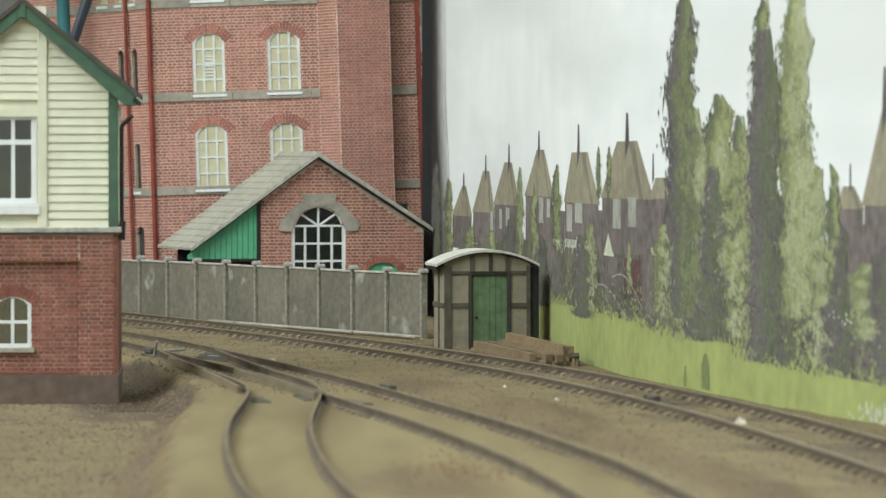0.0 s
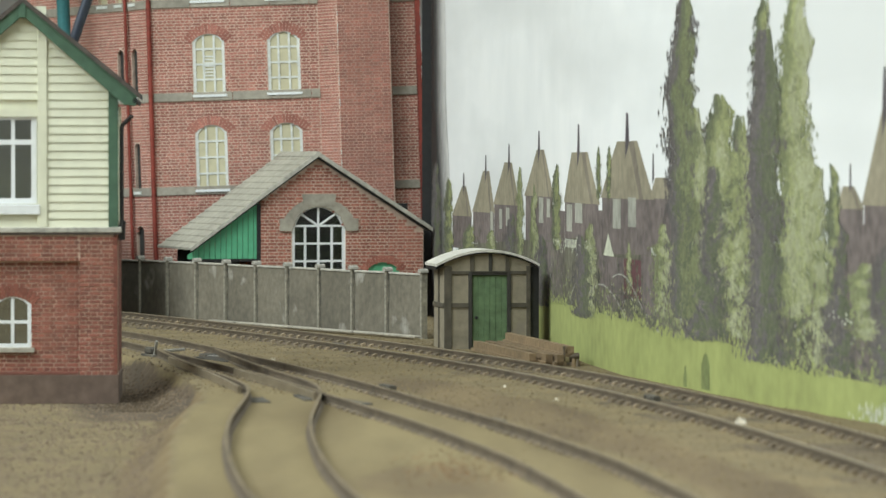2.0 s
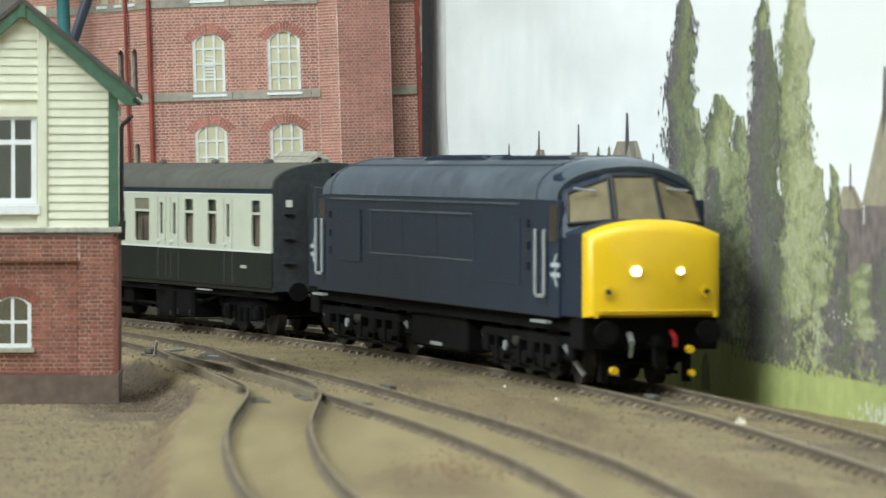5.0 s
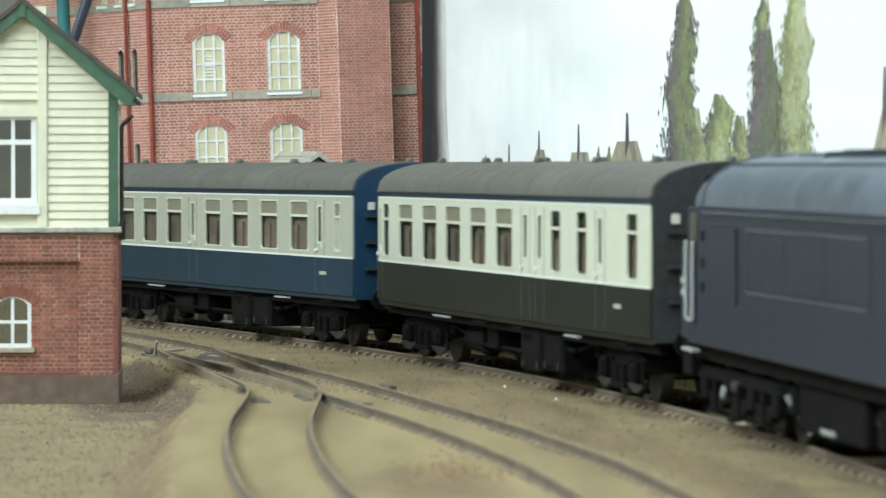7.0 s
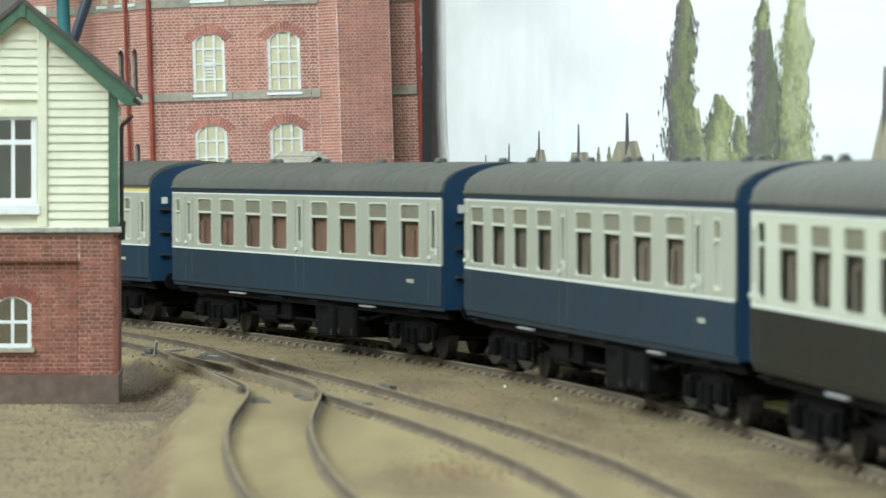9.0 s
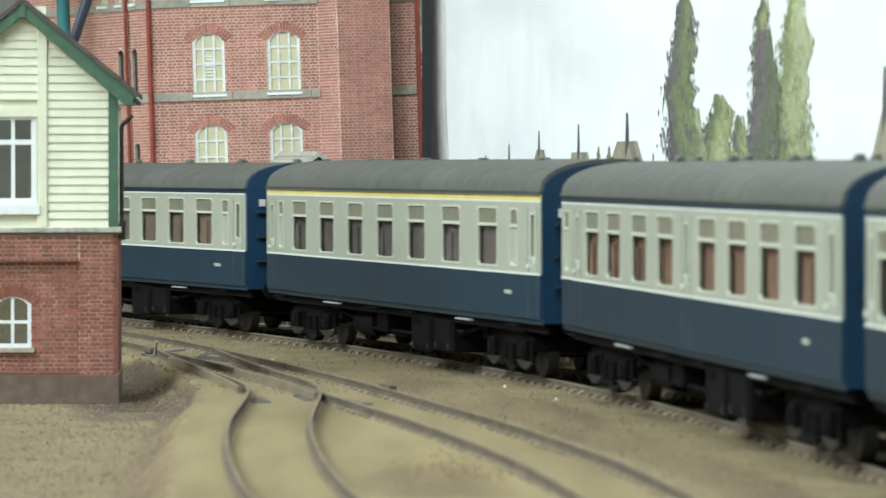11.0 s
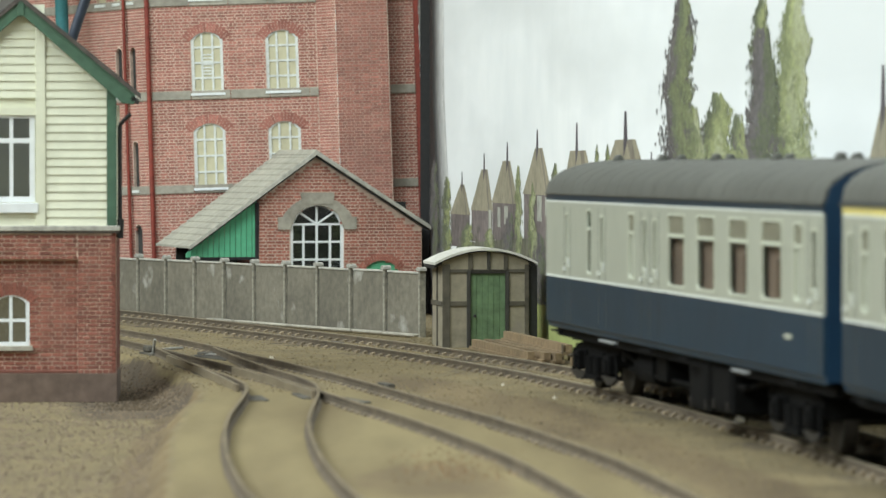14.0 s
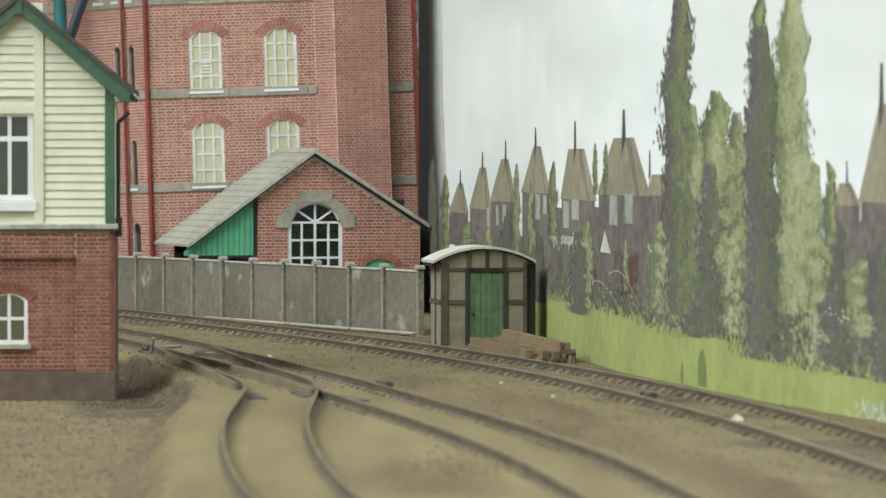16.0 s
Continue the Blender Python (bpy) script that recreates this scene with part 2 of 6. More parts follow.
def on_line(s):
    return float(np.interp(s, LINE[0], LINE[1])), float(np.interp(s, LINE[0], LINE[2])), float(np.interp(s, LINE[0], LINE[3]))


def spline(points, step=3.0):
    """A smooth plan curve through a few points, evenly stepped."""
    p = [Vector((2 * points[0][0] - points[1][0], 2 * points[0][1] - points[1][1]))] + [Vector(q) for q in points]
    p.append(p[-1] * 2 - p[-2])
    out = []
    for a, b, c, d in zip(p, p[1:], p[2:], p[3:]):
        n = max(2, int((c - b).length / step))
        for i in range(n):
            t = i / n
            out.append(0.5 * ((2 * b) + (c - a) * t + (2 * a - 5 * b + 4 * c - d) * t * t + (3 * b - a - 3 * c + d) * t ** 3))
    return out + [p[-2]]


def offset(path, d):
    out = []
    for i, q in enumerate(path):
        t = (path[min(i + 1, len(path) - 1)] - path[max(i - 1, 0)]).normalized()
        out.append(q + Vector((-t.y, t.x)) * d)
    return out


def sweep(path, outline):
    """An outline of (sideways, height) carried along a plan curve."""
    rings = []
    for i, q in enumerate(path):
        t = (path[min(i + 1, len(path) - 1)] - path[max(i - 1, 0)]).normalized()
        rings.append([(q.x - t.y * a, q.y + t.x * a, z) for a, z in outline])
    return Shape().loft(rings)


RAIL_SIDE = [(-0.9, 1.9), (0.9, 1.9), (0.8, 2.2), (0.2, 2.4), (0.2, 3.3), (0.4, 3.5), (0.4, RAIL - 0.12), (-0.4, RAIL - 0.12), (-0.4, 3.5), (-0.2, 3.3), (-0.2, 2.4), (-0.8, 2.2)]
RAIL_TOP = [(-0.38, RAIL - 0.12), (0.38, RAIL - 0.12), (0.33, RAIL), (-0.33, RAIL)]


def rail(path, parent, used=True):
    r = part("rail", sweep(path, RAIL_SIDE), M_RUST, parent)
    part("rail_head", sweep(path, RAIL_TOP), M_STEEL if used else M_RUSTHEAD, r, "worn bright rail head" if used else "dull rusty rail head")
    return r


def along(path, gap):
    out, need = [], 0.0
    for a, b in zip(path, path[1:]):
        d = (b - a).length
        while need <= d:
            out.append((a.lerp(b, need / d), math.atan2(b.y - a.y, b.x - a.x)))
            need += gap
        need -= d
    return out


M_CHAIR = mat("rail_chair", (0.25, 0.195, 0.125), 0.8, var=0.3, size=1.0, bump=0.2, pieces=0.25)
SLEEPER = mesh_of("sleeper", Shape().box(-1.6, 1.6, -15, 15, 0.4, 2.0), M_SLEEPER, 0.15)
CHAIR_MESH = mesh_of("chair", Shape().prism([(-1.5, 2.0), (1.5, 2.0), (1.4, 2.6), (0.4, 2.9), (0.3, 2.2), (-0.3, 2.2), (-0.4, 2.9), (-1.4, 2.6)], -0.85, 0.85, "x"), M_CHAIR)


SHORT_SLEEPER = mesh_of("sleeper", Shape().box(-1.6, 1.6, -11.5, 11.5, 0.4, 2.0), M_SLEEPER, 0.15)


def track(label, path, near, gap=7.4, sunk=0.0):
    tr = thing("railway_track", label, "track", group="railway tracks")
    half = 8.2 if sunk else 8.7
    rail(offset(path, half), tr, not sunk)
    rail(offset(path, -half), tr, not sunk)
    rest = Shape()
    for q, a in along(path, gap):
        if near(q):
            sl = part("sleeper", SHORT_SLEEPER if sunk else SLEEPER, None, tr, m=mpose(q.x, q.y, -sunk, 0, 0, math.degrees(a)))
            for side in (-half, half):
                part("chair", CHAIR_MESH, None, sl, m=mpose(0, side, 0))
        else:
            c, s_ = math.cos(a), math.sin(a)
            n = len(rest.v)
            b = Shape().box(-1.6, 1.6, -15, 15, 0.4, 2.0)
            rest.add([(q.x + x * c - y * s_, q.y + x * s_ + y * c, z) for x, y, z in b.v], b.f)
    if rest.v:
        part("far_sleepers", rest, M_SLEEPER, tr, kind="stuff")
    return tr


LINE_PATH = [Vector((x, y)) for s, x, y in zip(LINE[0][::3], LINE[1][::3], LINE[2][::3])]
SIDING = spline([(-330, 1900), (-180, 1480), (-93, 1209), (-74.5, 1146), (-55.4, 1069), (-38.3, 999), (-23.2, 930), (-10, 865), (2, 805), (12, 748), (22, 680), (34, 560), (44, 420), (50, 200), (60, -300)], 5.0)
SPUR = spline([(-68, 1118), (-53, 1028), (-40, 962), (-34.2, 912), (-33.0, 813), (-30.8, 753), (-27.2, 695), (-22.9, 645), (-19.6, 615), (-12.5, 560), (-6.5, 520)], 4.0)

main_track = track("weathered main line track in sandy ballast", LINE_PATH, lambda q: 640 < q.y < 1560 and q.x > -200)
siding_track = track("weathered siding track half buried in sandy ground", SIDING, lambda q: 560 < q.y < 1300, sunk=0.45)


# ---- ground ----
BANK = spline([(-200, 1330), (-126, 1230), (-99, 1175), (-83, 1110), (-70, 1050), (-59, 975), (-53.5, 915), (-54, 870), (-51, 775), (-46, 690), (-42, 600), (-38, 300)], 6.0)
BANK_Y = [q.y for q in BANK][::-1]
BANK_X = [q.x for q in BANK][::-1]


SPUR_Y = [q.y for q in SPUR][::-1]
SAND_RAILS = [[q.x + d for q in SPUR][::-1] for d in (-8.0, 7.5)]
SIDING_Y, SIDING_X = [q.y for q in SIDING][::-1], [q.x for q in SIDING][::-1]


def ramp(v, a, b):
    """0 at a and before, 1 at b and beyond, smooth between."""
    t = min(1.0, max(0.0, (v - a) / (b - a)))
    return t * t * (3 - 2 * t)


def sand_swell(x, y, edge):
    """The smooth sand stands up between the sunken rails of the spur and the siding, and leaves a groove at each."""
    if not 480 < y < 960:
        return 0.0
    siding = float(np.interp(y, SIDING_Y, SIDING_X))
    rails = [float(np.interp(y, SPUR_Y, r)) for r in SAND_RAILS] + [siding - 8.2, siding + 8.2]
    near = min(abs(x - r) for r in rails)
    return 1.7 * ramp(near, 0.8, 5.0) * ramp(x, edge - 4, edge + 5) * ramp(x, siding + 22, siding + 12) * ramp(y, 960, 880)


def ground_z(x, y):
    edge = float(np.interp(y, BANK_Y, BANK_X))
    t = min(1.0, max(0.0, (x - edge + 8.0) / 9.0)) if y < 1320 else 1.0
    z = -4.0 * (1 - t * t * (3 - 2 * t))
    z += noise.noise(Vector((x * 0.03, y * 0.03, 1))) * 0.7 + noise.noise(Vector((x * 0.15, y * 0.15, 5))) * 0.3
    if t > 0.9:
        i = int(np.argmin((LINE[1] - x) ** 2 + (LINE[2] - y) ** 2)) if -260 < x < 140 and 500 < y < 1600 else None
        if i is not None:
            d = math.hypot(LINE[1][i] - x, LINE[2][i] - y)
            beyond = x > LINE[1][i]
            fall = min(1, max(0, (d - 15) / 9)) if beyond else 0.0
            z = z * 0.45 + 2.0 - 2.1 * fall
    swell = sand_swell(x, y, edge)
    return z * (1 - 0.52 * swell) + swell


def ground():
    xs = [-3000, -1500, -700, -350, -240] + list(np.arange(-170, 130, 1.6)) + [180, 260, 500, 1000, 2500]
    ys = [-3000, -1000, 0, 300, 480] + list(np.arange(560, 1570, 4.0)) + [1700, 1900, 2300, 3000, 4100]
    s = Shape()
    s.v = [(x, y, ground_z(x, y)) for y in ys for x in xs]
    w = len(xs)
    s.f = [(j * w + i, j * w + i + 1, (j + 1) * w + i + 1, (j + 1) * w + i) for j in range(len(ys) - 1) for i in range(w - 1)]
    me = mesh_of("ground", s, M_SOIL, smooth=80)
    # cover of each scatter kind: yellow sand, brown earth, dark soil toned for bank shade
    cover = {k: me.attributes.new(k, "FLOAT", "POINT") for k in ("sand", "earth", "shaded_soil")}
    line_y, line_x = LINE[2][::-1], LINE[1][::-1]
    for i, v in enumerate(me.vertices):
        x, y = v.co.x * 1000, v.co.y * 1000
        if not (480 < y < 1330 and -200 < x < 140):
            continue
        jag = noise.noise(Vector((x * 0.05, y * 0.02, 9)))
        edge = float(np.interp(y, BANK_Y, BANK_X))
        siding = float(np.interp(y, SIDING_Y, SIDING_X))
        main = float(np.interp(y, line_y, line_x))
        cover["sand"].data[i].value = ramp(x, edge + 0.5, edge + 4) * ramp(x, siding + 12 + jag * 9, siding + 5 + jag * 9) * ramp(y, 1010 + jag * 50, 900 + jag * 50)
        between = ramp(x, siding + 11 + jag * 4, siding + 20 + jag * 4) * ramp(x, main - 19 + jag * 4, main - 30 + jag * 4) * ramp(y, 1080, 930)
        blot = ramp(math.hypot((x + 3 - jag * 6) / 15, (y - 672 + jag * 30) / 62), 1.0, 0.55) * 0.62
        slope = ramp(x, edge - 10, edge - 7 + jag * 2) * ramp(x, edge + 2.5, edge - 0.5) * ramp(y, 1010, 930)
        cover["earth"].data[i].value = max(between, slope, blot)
        # dark soil, its tone also painting the shade on the bank's inner slope
        cover["shaded_soil"].data[i].value = ramp(x, edge - 34, edge - 18) * ramp(x, edge + 1.5 + jag * 2, edge - 1 + jag * 2) * ramp(y, 915, 945) * ramp(y, 1210, 1150)
    return tagged(new("ground", me), "sandy brown scenic ground of the railway layout", "ground", kind="structure")


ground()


# ---- brickwork ----
def arch_top(x, x0, x1, spring, rise):
    """Height of a segmental arch over x."""
    c, h = (x0 + x1) / 2, (x1 - x0) / 2
    r = (h * h + rise * rise) / (2 * rise)
    return spring + rise - r + math.sqrt(max(0.0, r * r - (x - c) ** 2))


class Opening:
    def __init__(self, x0, x1, z0, spring, rise=0.0):
        self.x0, self.x1, self.z0, self.spring, self.rise = x0, x1, z0, spring, rise

    def outline(self, grow=0.0, n=10):
        x0, x1 = self.x0 - grow, self.x1 + grow
        pts = [(x0, self.z0), (x1, self.z0), (x1, self.spring)]
        if self.rise:
            pts += [(x1 + (x0 - x1) * i / n, arch_top(x1 + (x0 - x1) * i / n, x0, x1, self.spring, self.rise + grow)) for i in range(1, n)]
        else:
            pts[2] = (x1, self.spring + grow)
            x0 = x0
        return pts + [(x0, self.spring + (0 if self.rise else grow))]

    def blocks(self, a, b, z0, z1, grow=0.0):
        """Whether a brick from a to b and z0 to z1 would cover the opening."""
        if b <= self.x0 - grow or a >= self.x1 + grow or z1 <= self.z0:
            return False
        m = min(max((a + b) / 2, self.x0), self.x1)
        top = arch_top(m, self.x0, self.x1, self.spring, self.rise) if self.rise else self.spring
        return z0 < top + grow


def brick_list(x0, x1, z0, z1, openings=(), shape=None, length=2.95, course=1.0, joint=0.22, seed=1):
    """Bricks of a wall in stretcher and header courses, as (x, z, length, height)."""
    rnd = random.Random(seed)
    out = []
    n = int((z1 - z0) / course)
    for j in range(n):
        z = z0 + j * course
        unit = length if j % 2 else length / 2
        x = x0 - (0 if j % 2 else rnd.random() * 0.3)
        if j % 2:
            x -= length * 0.25
        while x < x1:
            a, b = max(x, x0), min(x + unit, x1)
            x += unit
            if b - a < 0.5 or (shape and not (shape(a, z + course) and shape(b, z + course))):
                continue
            spans = [(a, b)]
            for o in openings:
                cut = []
                for p, q in spans:
                    if not o.blocks(p, q, z, z + course, 0.0):
                        cut.append((p, q))
                    else:
                        if p < o.x0 - 0.4:
                            cut.append((p, o.x0))
                        if q > o.x1 + 0.4:
                            cut.append((o.x1, q))
                spans = cut
            out += [(p, z, q - p - joint, course - joint) for p, q in spans if q - p > 0.45]
    return out


def brick_shape(bricks, proud=0.14, rnd=None):
    s = Shape()
    for x, z, w, h in bricks:
        d = proud * (0.7 + 0.6 * (rnd.random() if rnd else 0.5))
        s.box(x, x + w, -d, 0.3, z, z + h)
    return s


def wall_sheet(x0, x1, z0, z1, y0, y1, openings=(), top=None):
    """A wall of thickness y0 to y1 with rectangular or arched openings through it. top(x) bounds it above."""
    s = Shape()
    cuts = sorted({x0, x1, *[v for o in openings for v in (o.x0, o.x1)], *[o.x0 + (o.x1 - o.x0) * i / 10 for o in openings if o.rise for i in range(11)]} | ({x0 + (x1 - x0) * i / 24 for i in range(25)} if top else set()))
    for a, b in zip(cuts, cuts[1:]):
        m = (a + b) / 2
        inside = [o for o in openings if o.x0 < m < o.x1]
        if not inside:
            # stacked lengths that meet the heads and sills beside them
            cap = min(top(a), top(b)) if top else z1
            levels = [z0] + sorted(v for v in {w for o in openings for w in (o.z0, o.spring)} if z0 + 0.01 < v < cap - 0.01)
            for lo, hi in zip(levels, levels[1:]):
                s.prism([(a, lo), (b, lo), (b, hi), (a, hi)], y0, y1)
            s.prism([(a, levels[-1]), (b, levels[-1]), (b, top(b) if top else z1), (a, top(a) if top else z1)], y0, y1)
            continue
        spans = [(z0, None)]
        for o in sorted(inside, key=lambda o: o.z0):
            lo = spans.pop()[0]
            spans += [(lo, o.z0), (("arch", o), None)]
        for lo, hi in spans:
            la = lb = lo
            if isinstance(lo, tuple):
                o = lo[1]
                la, lb = [arch_top(v, o.x0, o.x1, o.spring, o.rise) if o.rise else o.spring for v in (a, b)]
            ha, hb = (hi, hi) if hi is not None else ((top(a), top(b)) if top else (z1, z1))
            if max(ha - la, hb - lb) > 0.01:
                s.prism([(a, la), (b, lb), (b, hb), (a, ha)], y0, y1)
    return s


def sash(parent, o, cols, rows, y, bar=0.45, frame=0.8, material=None, fan=False, glass=True, name="window"):
    """A window of bars, frame and glass in an opening."""
    material = material or M_WHITE
    w = part(name, ring_of(o, frame, y, y + 0.9), material, parent)
    zt = o.spring
    for i in range(1, cols):
        x = o.x0 + (o.x1 - o.x0) * i / cols
        top = o.spring if fan else (arch_top(x, o.x0, o.x1, o.spring, o.rise) if o.rise else o.spring)
        part("glazing_bar", Shape().box(x - bar / 2, x + bar / 2, y + 0.1, y + 0.7, o.z0, top - 0.1), material, w)
    full = o.spring + (0 if fan else o.rise)
    for j in range(1, rows + (1 if fan else 0)):
        z = o.z0 + ((o.spring if fan else full) - o.z0) * j / rows
        part("glazing_bar", Shape().box(o.x0 + 0.1, o.x1 - 0.1, y + 0.15, y + 0.65, z - bar / 2, z + bar / 2), material, w)
    if glass:
        part("pane", Shape().prism(o.outline(-0.2), y + 0.75, y + 0.85), M_GLASS if glass is True else glass, w, "clear window glass")
    return w


def ring_of(o, frame, y0, y1):
    """The frame round an opening."""
    inner = Opening(o.x0 + frame, o.x1 - frame, o.z0 + frame, o.spring - (0 if o.rise else frame), max(0.0, o.rise - frame * 0.3) if o.rise else 0.0)
    a, b = o.outline(), inner.outline()
    n = len(a)
    vs = [(x, y0, z) for x, z in a] + [(x, y0, z) for x, z in b] + [(x, y1, z) for x, z in a] + [(x, y1, z) for x, z in b]
    fs = []
    for i in range(n):
        j = (i + 1) % n
        fs += [(i, j, n + j, n + i), (2 * n + i, 3 * n + i, 3 * n + j, 2 * n + j), (i, 2 * n + i, 2 * n + j, j), (n + i, n + j, 3 * n + j, 3 * n + i)]
    return Shape().add(vs, fs)


def rounded_ring(o, frame, r, y0, y1, n=4):
    """A flat frame with rounded inner corners round a square opening."""
    outer, inner = [], []
    for cx, cz, a in ((o.x1, o.spring, 0), (o.x0, o.spring, 90), (o.x0, o.z0, 180), (o.x1, o.z0, 270)):
        ix, iz = cx - math.copysign(frame + r, cx - (o.x0 + o.x1) / 2), cz - math.copysign(frame + r, cz - (o.z0 + o.spring) / 2)
        for k in range(n + 1):
            t = radians(a + 90 * k / n)
            inner.append((ix + r * math.cos(t), iz + r * math.sin(t)))
            outer.append((ix + (r + frame) * max(-1, min(1, 1.42 * math.cos(t))), iz + (r + frame) * max(-1, min(1, 1.42 * math.sin(t)))))
    m = len(outer)
    vs = [(x, y, z) for y in (y0, y1) for ring in (outer, inner) for x, z in ring]
    fs = []
    for i in range(m):
        j = (i + 1) % m
        fs += [(i, j, m + j, m + i), (2 * m + i, 3 * m + i, 3 * m + j, 2 * m + j), (i, 2 * m + i, 2 * m + j, j), (m + i, m + j, 3 * m + j, 3 * m + i)]
    return Shape().add(vs, fs)


def brick_arch(o, depth, thick=0.95, proud=0.3):
    """Bricks on edge set round an arched head."""
    c, h = (o.x0 + o.x1) / 2, (o.x1 - o.x0) / 2 + 0.2
    r = (h * h + o.rise * o.rise) / (2 * o.rise)
    cz = o.spring + o.rise - r
    half = math.asin(min(1, h / r)) + 0.06
    n = max(5, int(2 * half * (r + depth / 2) / thick))
    s = Shape()
    for i in range(n):
        t0, t1 = -half + 2 * half * i / n, -half + 2 * half * (i + 0.76) / n
        s.prism([(c + q * math.sin(t), cz + q * math.cos(t)) for q, t in ((r, t0), (r, t1), (r + depth, t1), (r + depth, t0))], -proud, 0.2)
    return s


# ---- signal box ----
def signal_box():
    # origin at the foot of the front corner; x runs along the front, y to the back
    sb = thing("signal_box", "brick and cream boarded signal box with green trim", "signal box", mpose(-77.3, 1000, -4.0, 0, 0, 3))
    L, D = -47.0, 36.0
    win = Opening(-29.5, -20.6, 13.4, 23.6, 1.9)
    win2 = Opening(-44.0, -35.1, 13.4, 23.6, 1.9)
    part("brick_backing", wall_sheet(L, 0, 0, 40.6, 1.4, 2.4, [win, win2]), M_MORTAR, sb)
    part("side_wall", Shape().box(-1.1, -0.1, 0.0, D, 0, 40.6).box(L + 0.1, L + 1.1, 0.0, D, 0, 40.6).box(L, 0, D - 1, D, 0, 40.6), M_BOXBRICK, sb, "plain brick side walls")
    part("plinth", Shape().box(L - 0.1, 0.15, -0.25, 0.8, 0, 6.9).box(-1.2, 0.2, 0.8, D, 0, 6.9), M_RENDER, sb, "stained grey plinth", 0.1)
    part("sill_course", Shape().box(L + 8, -9.3, 0.1, 1.4, 6.9, 7.7), M_BOXBRICK, sb, "pale red sloping brick course", 0.15)
    rnd = random.Random(4)
    pieces = [(b, 0.0) for b in brick_list(-9.0, 0.05, 6.9, 40.6, seed=3)]
    pieces += [(b, 0.0) for b in brick_list(L + 9.0, -9.0, 34.0, 40.6, seed=5)]
    panel = brick_list(L + 9.0, -9.0, 7.8, 34.0, [win, win2], seed=6)
    pieces += [(b, 1.4) for b in panel if b[0] > -27]
    rest = [(b, 1.4) for b in panel if b[0] <= -27] + [(b, 0.0) for b in brick_list(L, L + 9.0, 6.9, 40.6, seed=3)]
    shared = {}
    keep = []
    for k, ((x, z, w, h), y) in enumerate(pieces):
        if k >= 300:
            rest.append(((x, z, w, h), y))
            continue
        key = round(w, 1)
        if key not in shared:
            shared[key] = mesh_of("brick", Shape().box(0, key, -0.14, 0.3, 0, h), M_BOXBRICK, 0.06)
        keep.append(part("brick", shared[key], None, sb, m=mpose(x, y + (rnd.random() - 0.5) * 0.06, z)))
    s = Shape()
    for (x, z, w, h), y in rest:
        s.box(x, x + w, y - 0.14 * (0.6 + 0.8 * rnd.random()), y + 0.4, z, z + h)
    part("brickwork", s, M_BOXBRICK, sb, kind="stuff")
    part("pilaster_core", Shape().box(-8.9, -0.1, 0.02, 1.6, 6.9, 40.5).box(L + 0.1, L + 8.9, 0.02, 1.6, 6.9, 40.5).box(L + 8, -8.9, 0.02, 1.6, 34.0, 40.5), M_MORTAR, sb)
    part("pilaster_reveal", Shape().box(-9.03, -8.85, 0.0, 1.5, 6.9, 34.0), M_BOXBRICK, sb)
    for o in (win, win2):
        part("brick_arch", brick_arch(o, 2.6), M_BOXBRICK, sb, m=mpose(0, 1.4, 0))
        sash(sb, o, 2, 2, 1.3, 0.75, 0.9, glass=M_BOXGLASS)
        part("window_sill", Shape().box(o.x0 - 0.8, o.x1 + 0.8, 0.0, 1.8, o.z0 - 1.2, o.z0), M_STRING, sb, "", 0.1)
    part("dark_interior", Shape().box(L + 2, -2, 3.0, 3.6, 1, 40), M_VOID, sb)
    part("floor_band", Shape().box(L - 0.6, 0.9, -0.9, D + 0.6, 40.7, 42.0), M_PALE, sb, "grey-cream floor band", 0.15)
    # slate-dark strip that paints the shadow beneath the floor band
    part("band_shadow_board", Shape().box(L - 0.4, 0.7, -0.6, D, 40.2, 40.7), M_SLATE, sb)
    # upper storey
    apex, eave, xm = 96.6, 78.2, -22.4

    def under(x):
        return apex - 2.2 - abs(x - xm) * (apex - eave) / abs(xm)

    w1 = Opening(-36.0, -19.2, 47.6, 68.8)
    part("upper_wall", wall_sheet(L + 0.3, -0.3, 42.0, 70, 0.5, 1.5, [w1], top=under), M_CREAM, sb)
    z = 42.0
    while z < apex - 4:
        half = min(abs(xm) - 2.2, (apex - 3.6 - z) * abs(xm) / (apex - eave))
        for a, b in ((xm - half, -35.6), (-18.2, xm + half)) if z < 71.0 and z > 45 else ((xm - half, -16.9), (-16.6, xm + half)):
            if b - a > 0.8:
                # a lapped board, thicker at its foot
                s = Shape().prism([(-0.08, z), (0.6, z), (0.6, z + 2.0), (0.18, z + 2.0)], a, b, "x")
                part("board", s, M_CREAM, sb)
        z += 2.02
    for x in (-17.9, -38.0):
        part("post", Shape().box(x - 1.1, x + 1.2, -0.5, 0.6, 42.0, under(x) - 0.2), M_CREAM, sb, "", 0.1)
    part("corner_post", Shape().box(-2.1, 0.1, -0.55, 1.6, 42.0, under(0) + 0.4), M_GREEN, sb, "dark green corner post", 0.12)
    part("corner_post", Shape().box(L - 0.1, L + 2.1, -0.55, 1.6, 42.0, under(0) + 0.4), M_GREEN, sb, "dark green corner post", 0.12)
    part("upper_side_wall", Shape().box(-1.2, -0.2, 1.6, D, 42.0, 71).box(L + 0.2, L + 1.2, 1.6, D, 42.0, 71).box(L, 0, D - 1, D, 42, 71), M_CREAM, sb)
    ws = sash(sb, w1, 3, 1, 0.2, 0.9, 1.3, glass=M_BOXGLASS)
